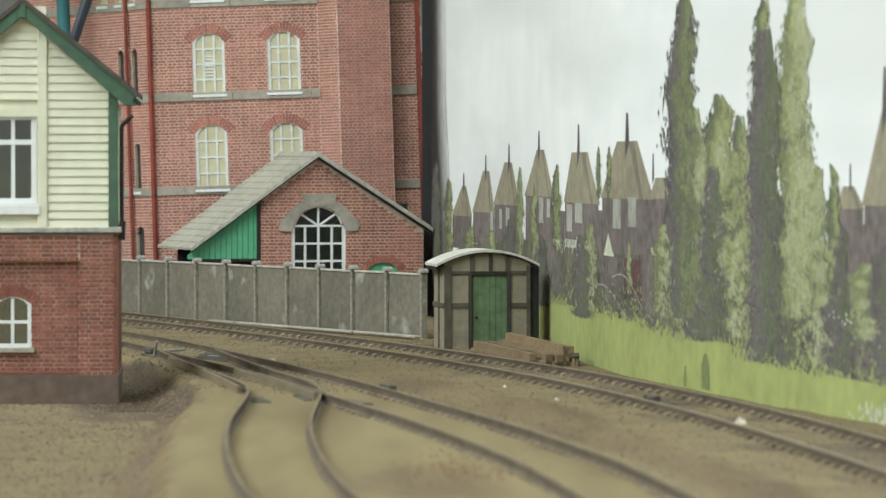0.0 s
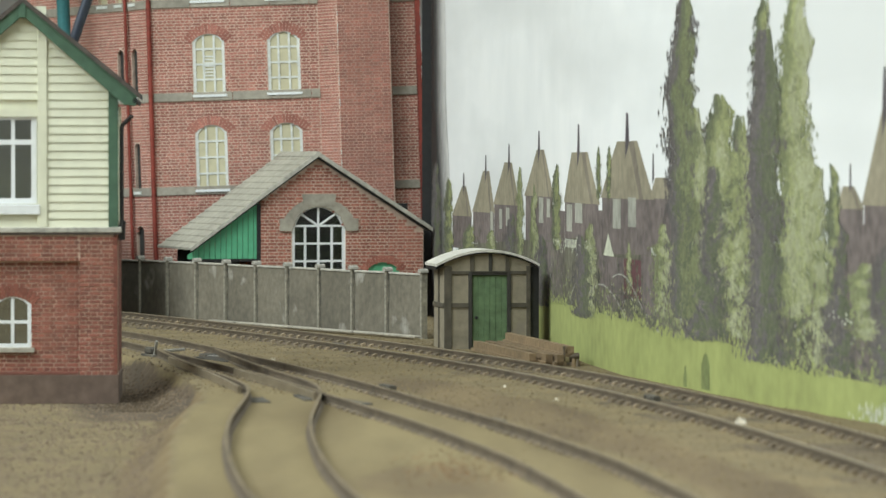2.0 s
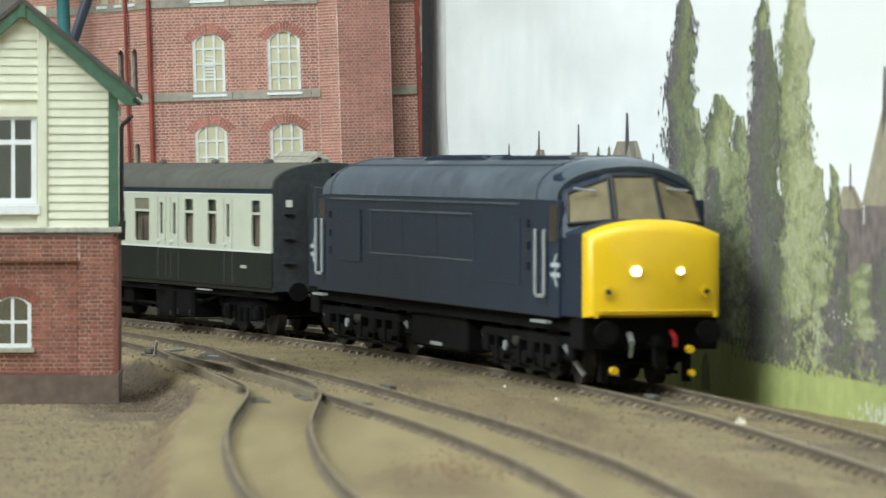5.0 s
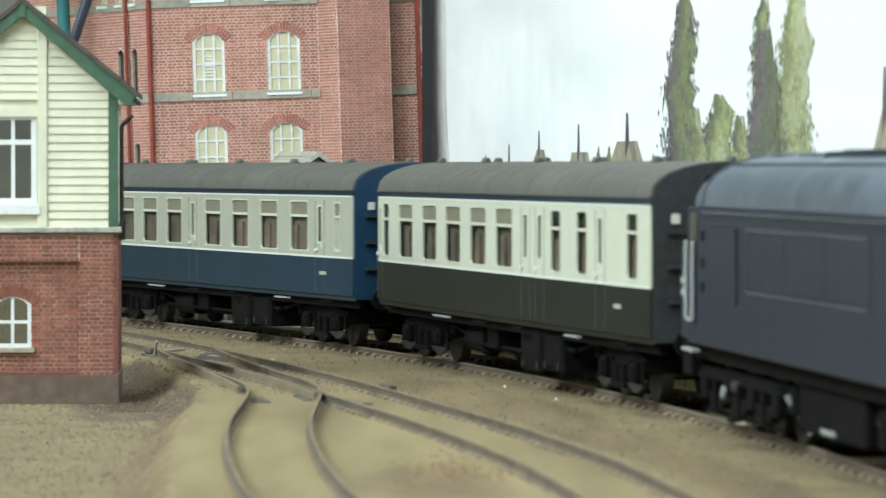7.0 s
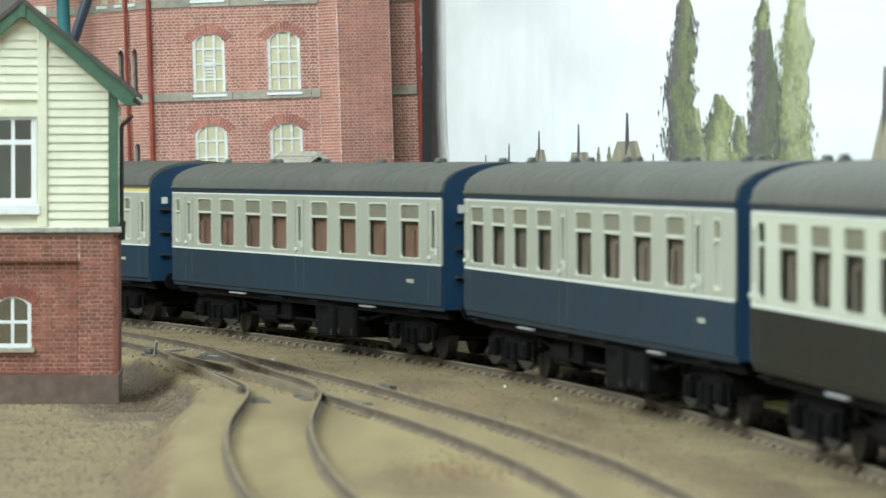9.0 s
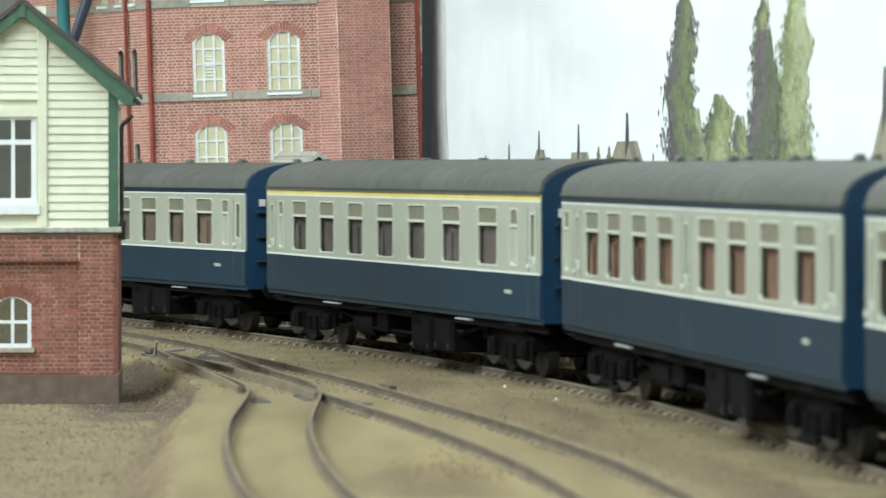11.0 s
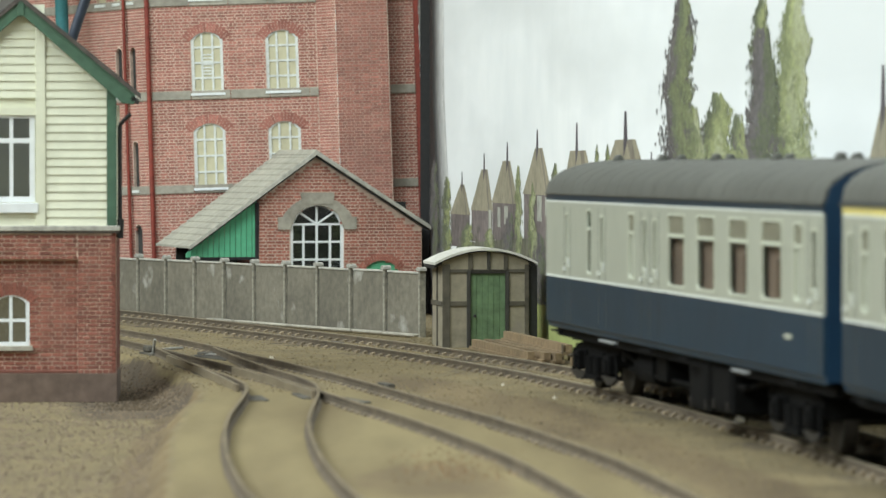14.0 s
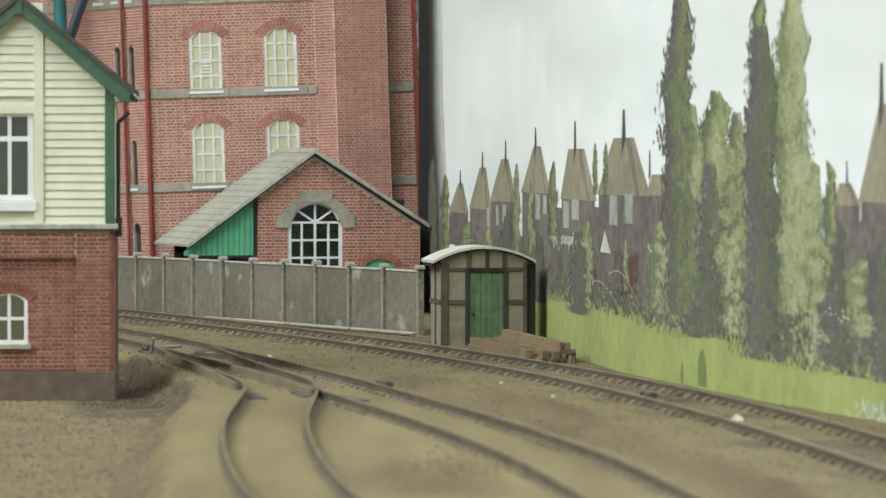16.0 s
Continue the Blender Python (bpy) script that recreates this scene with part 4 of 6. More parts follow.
M_POP_DEEP = mat("painted_deep_green", (0.135, 0.15, 0.09), 0.85, var=0.18, size=2.5, bump=0.03, pieces=0.25)
M_POP_SHADE = mat("painted_violet_shade", (0.15, 0.135, 0.135), 0.85, var=0.18, size=2.5, bump=0.03, pieces=0.2)
M_POP_PALE = mat("painted_pale_poplar", (0.37, 0.385, 0.235), 0.85, var=0.18, size=2.5, bump=0.03, pieces=0.2)
M_POP_LIGHT = mat("painted_light_leaves", (0.325, 0.35, 0.165), 0.85, var=0.18, size=2.5, bump=0.03, pieces=0.2)
M_POP_DARK = mat("painted_dark_leaves", (0.13, 0.117, 0.112), 0.85, var=0.18, size=2.5, bump=0.03, pieces=0.2)

BOARD = spline([(-4, 1475), (3, 1425), (15, 1350), (28, 1250), (36, 1150), (45, 1066), (57, 1000), (72, 925), (88, 860), (124, 700), (165, 480), (230, 100), (300, -400)], 3.0)
BOARD_S = np.concatenate([[0], np.cumsum([(b - a).length for a, b in zip(BOARD, BOARD[1:])])])
BOARD_X, BOARD_Y = np.array([q.x for q in BOARD]), np.array([q.y for q in BOARD])


def on_board(s, z, proud):
    """A place on the painted face of the board."""
    x, y = np.interp(s, BOARD_S, BOARD_X), np.interp(s, BOARD_S, BOARD_Y)
    dx, dy = np.interp(s + 2, BOARD_S, BOARD_X) - np.interp(s - 2, BOARD_S, BOARD_X), np.interp(s + 2, BOARD_S, BOARD_Y) - np.interp(s - 2, BOARD_S, BOARD_Y)
    d = math.hypot(dx, dy) or 1
    proud *= 0.25    # coats of paint lie close on one another
    return (float(x + dy / d * proud), float(y - dx / d * proud), z)


backdrop = thing("backdrop", "curved backdrop board painted with oast houses and poplars", "backdrop", kind="structure")
part("board", sweep([q for q, s in zip(BOARD, BOARD_S)], [(0, -2), (3, -2), (3, 190), (0, 190)]), M_SKY, backdrop, "pale cloudy painted sky")


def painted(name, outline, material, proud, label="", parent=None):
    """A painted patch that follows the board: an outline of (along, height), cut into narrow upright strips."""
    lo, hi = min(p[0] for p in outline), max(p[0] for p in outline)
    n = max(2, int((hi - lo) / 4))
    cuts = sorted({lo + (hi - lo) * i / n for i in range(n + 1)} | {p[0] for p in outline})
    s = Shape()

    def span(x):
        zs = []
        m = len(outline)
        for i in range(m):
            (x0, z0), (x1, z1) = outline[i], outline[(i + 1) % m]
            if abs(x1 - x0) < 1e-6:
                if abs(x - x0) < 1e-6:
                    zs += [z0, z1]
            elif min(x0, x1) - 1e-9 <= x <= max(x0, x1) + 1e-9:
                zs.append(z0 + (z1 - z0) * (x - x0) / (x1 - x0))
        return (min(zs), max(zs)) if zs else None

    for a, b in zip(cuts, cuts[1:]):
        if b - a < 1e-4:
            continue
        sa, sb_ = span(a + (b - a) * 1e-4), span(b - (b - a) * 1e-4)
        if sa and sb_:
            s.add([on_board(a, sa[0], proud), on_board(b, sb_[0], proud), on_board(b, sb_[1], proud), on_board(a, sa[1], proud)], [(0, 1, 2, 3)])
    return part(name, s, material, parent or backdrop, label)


def dabs(s, rnd, cs, z, size, tall, proud):
    """One small leaf-like stroke of the brush."""
    w, h, lean = size * rnd.uniform(0.5, 1.2), tall * rnd.uniform(0.6, 1.4), rnd.uniform(-0.5, 0.5)
    p = proud + rnd.random() * 0.07
    pts = [(-w, 0), (0.2 * w, -h), (w, 0.1 * h), (lean * w, h)]
    s.add([on_board(cs + a, z + b, p) for a, b in pts], [(0, 1, 2, 3)])


TONES = {  # shade, body and touches of light in each painted crown
    M_POP_MID: (M_POP_DEEP, M_POP_MID, M_POP_LIGHT),
    M_POP_PALE: (M_POP_MID, M_POP_LIGHT, M_POP_PALE),
    M_POP_LIGHT: (M_POP_MID, M_POP_LIGHT, M_POP_PALE),
    M_POP_DARK: (M_POP_DARK, M_POP_SHADE, M_POP_DEEP),
    M_POP_DEEP: (M_POP_DARK, M_POP_DEEP, M_POP_MID),
}


def poplar(s0, half, foot, top, material, seed):
    """Brush strokes in three tones: a ragged spire of fine upright touches, thinner to the edge."""
    rnd = random.Random(seed)
    front = 0.12 if material in (M_POP_DARK, M_POP_DEEP) else 0.0
    high = top - foot
    n = int(min(16000, 300 + high * half * 12.0))
    blunt = 5.5 if material is M_POP_DEEP else 2.6
    wob = [rnd.uniform(-0.5, 0.4) for _ in range(22)]
    sway = [rnd.uniform(-0.22, 0.22) for _ in range(12)]
    clumps = [(rnd.random(), rnd.uniform(-0.7, 0.8)) for _ in range(int(14 + high * half * 0.09))]
    tree = None
    for layer, (share, shift, fine) in enumerate(((0.48, -0.08, 0.8), (0.27, 0.06, 0.6), (0.25, 0.24, 0.5))):
        s = Shape()
        for i in range(int(n * share)):
            t = rnd.random() ** 0.9
            side = rnd.gauss(0, 0.42)
            if layer:
                # the lighter touches gather on the boughs
                ct, cs = rnd.choice(clumps)
                t, side = min(1.0, abs(ct + rnd.gauss(0, 0.020))), cs * 0.75 + rnd.gauss(0, 0.11)
            wide = half * (0.12 + 0.88 * math.sin(min(1, (1.0 - t) * blunt) * math.pi / 2)) * (0.85 + wob[int(t * 21.9)] * 0.5)
            mid = s0 + half * (np.interp(t * 11, range(12), sway) + shift)
            dabs(s, rnd, float(mid) + side * wide, foot + high * t, (0.32 + half * 0.022) * fine, (0.8 + high * 0.005) * fine, 0.45 + 0.06 * layer + front)
        tree = part("painted_leaves" if tree else "painted_tree", s, TONES[material][layer], tree or backdrop)


OASTS = [  # along the board, foot and top of roof, cowl
    (50.9, 91.7, 71.9, 79.6, 45.9, 35.9, 50.2, 75.2, 25.1),
    (91.7, 137.4, 112.8, 125.6, 51.0, 37.6, 56.1, 118.6, 27.4),
    (133.9, 189.1, 157.3, 172.5, 53.7, 40.4, 59.5, 166.7, 28.6),
    (198.7, 271.5, 226.3, 244.6, 57.4, 43.6, 63.0, 231.7, 28.2),
    (300.7, 379.3, 321.0, 355.3, 56.3, 42.5, 63.9, 336.2, 30.3),
    (380.3, 451.3, 407.0, 433.2, 58.8, 44.3, 65.9, 421.0, 29.7),
    (446.7, 474.6, 452.4, 463.6, 49.7, 44.6, 55.6, 450.2, 32.6),
    (599.1, 617.0, 603.4, 610.6, 48.3, 43.6, 53.0, 608.1, 34.2),
    (615.2, 657.9, 628.3, 641.4, 64.4, 44.4, 72.7, 629.7, 31.4),
]
POPLARS = [  # along the board, half width, foot, top, paint
    (480.0, 18.5, 16.8, 92.1, M_POP_DEEP),
    (549.9, 11.4, 51.8, 89.3, M_POP_MID),
    (572.5, 16.0, 20.1, 90.9, M_POP_PALE),
    (549.9, 19.5, 9.3, 82.0, M_POP_DARK),
    (512.9, 15.2, 29.7, 68.4, M_POP_MID),
    (507.8, 13.3, 23.1, 60.3, M_POP_LIGHT),
    (507.8, 13.3, 12.6, 51.8, M_POP_DARK),
    (492.0, 10.7, 13.3, 65.7, M_POP_LIGHT),
    (474.6, 14.2, 16.7, 57.8, M_POP_DARK),
    (531.6, 10.4, 13.6, 63.2, M_POP_MID),
    (585.6, 12.2, 9.7, 51.8, M_POP_PALE),
    (597.4, 6.4, 20.9, 52.4, M_POP_MID),
    (574.8, 8.9, 10.4, 37.2, M_POP_MID),
    (602.7, 6.4, 21.1, 40.0, M_POP_DARK),
    (615.2, 12.8, 16.9, 32.0, M_POP_LIGHT),
    (41.9, 19.8, 18.7, 48.0, M_POP_MID),
    (13.6, 26.1, 12.2, 53.4, M_POP_DARK),
    (190.3, 14.4, 22.2, 51.6, M_POP_LIGHT),
    (221.1, 18.3, 11.1, 46.5, M_POP_LIGHT),
    (171.3, 21.1, 21.8, 37.5, M_POP_DARK),
    (279.7, 24.2, 29.1, 52.4, M_POP_MID),
    (377.2, 8.2, 44.3, 57.3, M_POP_MID),
    (394.8, 7.3, 44.4, 57.2, M_POP_MID),
    (361.0, 26.9, 12.7, 36.7, M_POP_LIGHT),
    (343.5, 36.7, 12.1, 33.4, M_POP_DARK),
    (240.1, 32.0, 11.7, 31.7, M_POP_DARK),
    (459.2, 11.2, 16.1, 38.1, M_POP_LIGHT),
    (466.4, 13.2, 13.0, 34.1, M_POP_MID),
    (493.6, 16.0, 12.0, 27.9, M_POP_DARK),
    (424.0, 4.0, 20.7, 33.4, M_POP_LIGHT),
    (526.8, 11.6, 13.4, 39.0, M_POP_LIGHT),
    (630.4, 11.8, 8.3, 35.8, M_POP_DARK),
    (599.1, 12.1, 9.1, 25.7, M_POP_DARK),
    (85.1, 26.8, 17.9, 32.8, M_POP_MID),
    (130.3, 21.0, 20.8, 31.6, M_POP_LIGHT),
]
GRASS = [(233.0, 13.2), (318.3, 14.3), (377.2, 14.3), (434.5, 13.6), (474.6, 11.3), (501.6, 13.4), (526.8, 11.8), (562.5, 8.6), (588.5, 8.4), (630.4, 8.1), (673.8, 8.3)]
PAINTED_PANES = [(401.0, 412.7, 36.6, 44.2), (422.4, 431.9, 37.3, 44.7), (308.3, 322.4, 34.5, 42.0), (328.8, 344.7, 37.1, 42.5), (231.7, 243.1, 35.8, 43.3), (252.2, 261.7, 37.7, 43.1), (146.8, 152.6, 32.8, 39.1), (160.8, 167.8, 33.9, 39.6), (128.0, 133.9, 31.7, 38.0), (641.4, 649.7, 37.2, 43.8)]
PATCHES = [
    (266.0, 304.0, 26.0, 40.0, M_P_WALL),
    (374.0, 384.0, 26.0, 41.0, M_P_WALL),
    (417.3, 437.7, 19.3, 29.2, M_P_RED),
    (379.3, 417.3, 16.2, 29.3, M_P_WALL),
    (437.7, 474.6, 16.0, 30.5, M_P_WALL),
    (263.3, 377.2, 14.6, 30.0, M_P_SCRUB),
    (603.0, 652.0, 26.0, 40.5, M_P_WALL),
    (577.8, 584.9, 10.7, 22.2, M_P_PALE),
    (588.5, 606.3, 19.2, 20.9, M_P_PALE),
    (477.3, 486.6, 12.9, 31.7, M_P_PALE),
    (584.9, 641.4, 9.8, 30.8, M_P_WALL),
    (303.8, 355.3, 30.1, 32.4, M_P_PALE),
    (240.1, 303.8, 13.6, 30.6, M_P_WALL),
]
BUSHES = [(501.6, 0.5, 9.1, 3.9), (482.3, 0.2, 5.5, 1.6)]


# shade of the gap where the board ends behind the factory, painted dark
painted("painted_dark_edge", [(0, -1.5), (31, -1.5), (22, 45), (11, 75), (8, 188), (0, 188)], M_BLACK, 0.3, "shade of the gap beside the factory, painted on the board's edge")
# grey strips step lighter, painting how that shade fades along the board
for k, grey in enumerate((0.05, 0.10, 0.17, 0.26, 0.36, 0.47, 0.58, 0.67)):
    m = mat("edge_shade_grey", (grey, grey, grey * 0.97), 0.85, var=0.2, size=6.0, bump=0.02)
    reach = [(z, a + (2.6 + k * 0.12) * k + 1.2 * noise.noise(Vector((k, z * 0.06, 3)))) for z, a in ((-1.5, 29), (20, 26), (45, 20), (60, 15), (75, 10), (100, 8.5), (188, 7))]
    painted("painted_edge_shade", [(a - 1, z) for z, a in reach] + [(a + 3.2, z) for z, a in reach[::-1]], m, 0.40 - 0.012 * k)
# added black board: its colour stands for the gap's deep shade
gap = thing("gap_shade_board", "added black board that stands for the shade in the gap beside the factory", "board", mpose(-7.4, 1480, -0.5, 0, 0, 0))
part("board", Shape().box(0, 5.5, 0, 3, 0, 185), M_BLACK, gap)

for k, (x0, x1, a0, a1, za, zb, zc, xc, zw) in enumerate(OASTS):
    h = painted("painted_kiln", [(x0 + (x1 - x0) * 0.04, zw), (x1 - (x1 - x0) * 0.04, zw), (x1 - (x1 - x0) * 0.04, zb), (x0 + (x1 - x0) * 0.04, zb)], M_P_WALL, 0.12 + 0.01 * (k % 3), "painted brick kiln")
    painted("painted_roof", [(x0, zb), (x1, zb), (a1, za), (a0, za)], M_P_ROOF, 0.2, "painted pointed roof", h)
    m = (a0 + a1) / 2
    painted("painted_roof_edge", [(x0 + (x1 - x0) * 0.78, zb), (x0 + (x1 - x0) * 0.84, zb), (a1 - (a1 - a0) * 0.15, za), (a1 - (a1 - a0) * 0.4, za)], M_P_SHADE, 0.25, "", h)
    w = max(0.5, (x1 - x0) * 0.035)
    painted("painted_cowl", [(xc - w, za - (za - zb) * 0.3), (xc + w * 0.6, za - (za - zb) * 0.1), (xc + w, za), (xc + w * 0.5, zc), (xc - w * 0.5, zc), (xc - w, za)], M_P_COWL, 0.3, "painted cowl", h)
for a, b, z0, z1 in PAINTED_PANES:
    painted("painted_window", [(a, z0), (b, z0), (b, z1), (a, z1)], M_P_PALE, 0.33)
painted("painted_undergrowth", [(GRASS[0][0] - 140, 12), (GRASS[-1][0], 6), (GRASS[-1][0], 30), (600, 28), (540, 32), (470, 31), (400, 30), (330, 33), (260, 31), (190, 30), (GRASS[0][0] - 140, 27)], M_P_SCRUB, 0.34, "dusky painted undergrowth")
for a, b, z0, z1, material in PATCHES:
    painted("painted_wall", [(a, z0), (b, z0), (b, z1), (a, z1)], material, 0.36)
painted("painted_meadow", [(GRASS[0][0] - 30, -1.5), (GRASS[-1][0], -1.5)] + GRASS[::-1] + [(GRASS[0][0] - 30, GRASS[0][1])], M_P_GRASS, 0.4, "painted green meadow")
# scrub between the houses and the meadow
for material, count, rise, size, seed in ((M_P_SCRUB, 1500, 7.0, 0.9, 1), (M_POP_DARK, 900, 6.0, 0.7, 5), (M_POP_MID, 700, 5.0, 0.7, 2), (M_POP_LIGHT, 520, 4.5, 0.6, 3), (M_P_PALE, 150, 6.0, 0.5, 4), (M_P_GRASS, 700, 0.9, 0.9, 6)):
    s = Shape()
    rnd = random.Random(seed)
    knots = [rnd.uniform(GRASS[0][0] - 150, GRASS[-1][0]) for _ in range(60)]
    for i in range(count):
        x = rnd.choice(knots) + rnd.gauss(0, 6)
        foot = float(np.interp(x, [p[0] for p in GRASS], [p[1] for p in GRASS]))
        dabs(s, rnd, x, foot + abs(rnd.gauss(0, 1)) * rise - 0.1, size, size, 0.58)
    part("painted_scrub", s, material, backdrop, kind="stuff")
# bare branches, a pale gable and white scraps by the houses
rnd = random.Random(58)
for a, b, z0, z1, lift in ((318, 356, 15.5, 17.5, 5), (352, 420, 17.0, 14.5, 6), (392, 470, 19.5, 13.8, 3), (455, 470, 26.0, 15.0, -1), (400, 440, 24.0, 17.0, 4)):
    ts = np.linspace(0, 1, 9)
    up = [(a + (b - a) * t, z0 + (z1 - z0) * t + lift * math.sin(math.pi * t)) for t in ts]
    painted("painted_branch", [(x, z - 0.18) for x, z in up] + [(x, z + 0.18) for x, z in up[::-1]], M_P_PALE if lift > 3 else M_P_SCRUB, 0.62)
painted("painted_gable", [(386, 29.4), (403, 29.4), (394, 35.2)], M_P_TUFT, 0.42)
s = Shape()
for i in range(120):
    dabs(s, rnd, rnd.gauss(rnd.choice((322, 331, 300, 284, 352)), 5), rnd.gauss(31.0, 0.9), 0.8, 0.5, 0.6)
for i in range(14):
    dabs(s, rnd, rnd.gauss(605, 4), rnd.gauss(20.5, 0.6), 0.5, 0.3, 0.75)
part("painted_white_scraps", s, M_P_TUFT, backdrop, kind="stuff")
for k, (s0, half, foot, top, material) in enumerate(POPLARS):
    poplar(s0, half * (0.62 if s0 < 400 else 1.3 if 490 < s0 < 535 else 0.95), foot, top, material, 100 + k)
s = Shape()
rnd = random.Random(91)
for i in range(70):
    dabs(s, rnd, rnd.gauss(626, 6), abs(rnd.gauss(0, 1.7)), 0.45, 0.9, 0.8)
part("painted_white_tufts", s, M_P_TUFT, backdrop, "pale tufts painted at the meadow's foot", kind="stuff")
for s0, z0, z1, w in BUSHES:
    painted("painted_bush", [(s0 - w, z0), (s0 + w, z0), (s0 + w, z1 - 3), (s0 + w * 0.5, z1 - 0.8), (s0, z1), (s0 - w * 0.5, z1 - 0.8), (s0 - w, z1 - 3)], M_P_BUSH, 0.6)


# ---- turnout and lineside clutter ----
turnout = thing("turnout", "curved turnout road with dark point timbers", "turnout")
rail(offset(SPUR, 7.5), turnout, False)
rail(offset(SPUR, -8.0), turnout, False)
for q, a in along(SPUR[22:60], 10.5):
    part("timber", Shape().box(-1.7, 1.7, -9.5, 12, 0.2, 1.85), M_DARKBED, turnout, bevel=0.15, m=mpose(q.x, q.y, 0, 0, 0, math.degrees(a)))
for x, y, w, d, ang in ((-40.0, 905, 2.2, 8.0, -82), (-21.5, 902, 2.6, 14.0, -72), (-58.5, 1096, 2.6, 15.0, -70), (-29.0, 915, 2.4, 9.0, -80)):
    part("slide_plate", Shape().box(-d, d, -w, w, 1.7, 2.35), M_DARKBED, turnout, "dark oily slide plate", 0.2, m=mpose(x, y, 0, 0, 0, ang))
part("point_motor", Shape().rod((-60.5, 1120, 1.6), (-60.5, 1120, 2.6), 4.6, 14), M_DARKBED, turnout, "dark brown round point motor cover", 0.2)
part("tie_bar", Shape().box(-8, 8, -1.1, 1.1, 1.7, 2.5), M_SILVERY, turnout, "pale metal tie bar", m=mpose(-55.5, 1108, 0, 0, 0, -40))
part("check_rail", sweep(spline([(-50, 1010), (-40, 968), (-31.5, 925), (-27.5, 905)], 4.0), [(-0.35, 1.9), (0.35, 1.9), (0.35, 3.8), (-0.35, 3.8)]), M_STEEL, turnout)
part("check_rail", sweep(spline([(-70, 1075), (-61.5, 1030), (-52, 975), (-45, 930)], 4.0), [(-0.35, 1.9), (0.35, 1.9), (0.35, 3.8), (-0.35, 3.8)]), M_STEEL, turnout)
for x, y, ang in ((-29.0, 1172, -72), (-12.5, 948, -73), (10.5, 820, -77), (45, 905, -80)):
    jt = thing("fishplate", "dark rail joint plate", "rail joint", mpose(x, y, 1.95, 0, 0, ang), group="rail joints")
    part("plate", Shape().box(-4.5, 4.5, -0.8, 0.8, 0, 1.3).rod((-3, -1.2, 0.7), (-3, 1.2, 0.7), 0.4, 6).rod((3, -1.2, 0.7), (3, 1.2, 0.7), 0.4, 6), M_DARKBED, jt, bevel=0.1)
pm = thing("point_lever", "small grey point lever and rodding by the siding", "point lever", mpose(-77.5, 1118, 1.6, 0, 0, -70))
part("base", Shape().box(-6, 6, -1.3, 1.3, 0, 1.0), M_DARKBED, pm, bevel=0.2)
part("casing", Shape().box(-3, 2, -1.2, 1.2, 1.0, 2.8), M_DARKBED, pm, bevel=0.4)
part("lever", Shape().rod((3, 0, 1.0), (5, 0, 4.6), 0.4, 8), M_SILVERY, pm)
part("rod", Shape().rod((-2, 0, 1.4), (-10, 12, 1.6), 0.4, 6), M_SILVERY, pm)


def pebble(s, rnd, x, y, z, r):
    a = rnd.random() * 6.3
    vs = [(x + r * math.cos(a + k * 2.094) * rnd.uniform(0.6, 1.2), y + r * math.sin(a + k * 2.094) * rnd.uniform(0.6, 1.2), z - r * 0.2) for k in range(3)]
    vs.append((x + rnd.uniform(-0.3, 0.3) * r, y + rnd.uniform(-0.3, 0.3) * r, z + r * rnd.uniform(0.4, 0.9)))
    s.add(vs, [(0, 1, 3), (1, 2, 3), (2, 0, 3)])


def scatter(name, label, count, place, size, material, seed):
    rnd = random.Random(seed)
    s = Shape()
    while len(s.f) < count * 3:
        p = place(rnd)
        if p:
            pebble(s, rnd, p[0], p[1], ground_z(*p), size * rnd.uniform(0.5, 1.5))
    ob = new(name, mesh_of(name, s, material))
    return tagged(ob, label, name.replace("_", " "), kind="stuff")


def in_yard(rnd):
    y = rnd.uniform(600, 1060)
    x = rnd.uniform(-0.106 * y - 4, -0.05 * y)
    return (x, y) if x < float(np.interp(y, BANK_Y, BANK_X)) - 2 else None


def on_bed(rnd):
    y = 560 + 940 * rnd.random() ** 0.8
    x = rnd.uniform(-0.085 * y, 0.108 * y)
    if y < 930 and x < float(np.interp(y, SIDING_Y, SIDING_X)) + 10:
        return None
    if x < float(np.interp(y, BANK_Y, BANK_X)) or x > float(np.interp(y, BOARD_Y[::-1], BOARD_X[::-1])) - 1:
        return None
    return x, y


def on_bank(rnd):
    y = rnd.uniform(960, 1200)
    return float(np.interp(y, BANK_Y, BANK_X)) + rnd.gauss(-11.0, 5.0), y


scatter("yard_gravel", "loose brown and grey gravel round the signal box", 7000, in_yard, 0.42, M_YARD, 61)
scatter("track_ballast", "fine sandy ballast grains between the rails", 12000, on_bed, 0.38, M_GRAIN, 62)
scatter("dark_rubble", "dark earth and rubble on the trackside bank", 6500, on_bank, 0.42, M_DIRT, 63)
scatter("rust_dust", "brown rust dust on the sandy bed", 420, lambda r: (r.gauss(3.0, 5.0), r.gauss(700, 20)), 0.4, M_RUSTDUST, 64)
scatter("dark_clods", "dark earth crumbs along the trackbed", 90, on_bed, 0.26, M_DIRT, 65)
for x, y, r in ((59.0, 822, 1.7), (-44.0, 1090, 0.9), (14.0, 960, 0.5), (24.5, 905, 0.6)):
    s = Shape()
    rnd = random.Random(int(x * 10))
    for k in range(3):
        pebble(s, rnd, rnd.uniform(-0.3, 0.3) * r, rnd.uniform(-0.3, 0.3) * r, 0, r)
    ob = new("pale_stone", mesh_of("pale_stone", s, M_STONE))
    ob.matrix_basis = mpose(x, y, ground_z(x, y) + 0.1)
    tagged(ob, "pale stone chip lying on the trackbed", "stone", "loose pale stones")


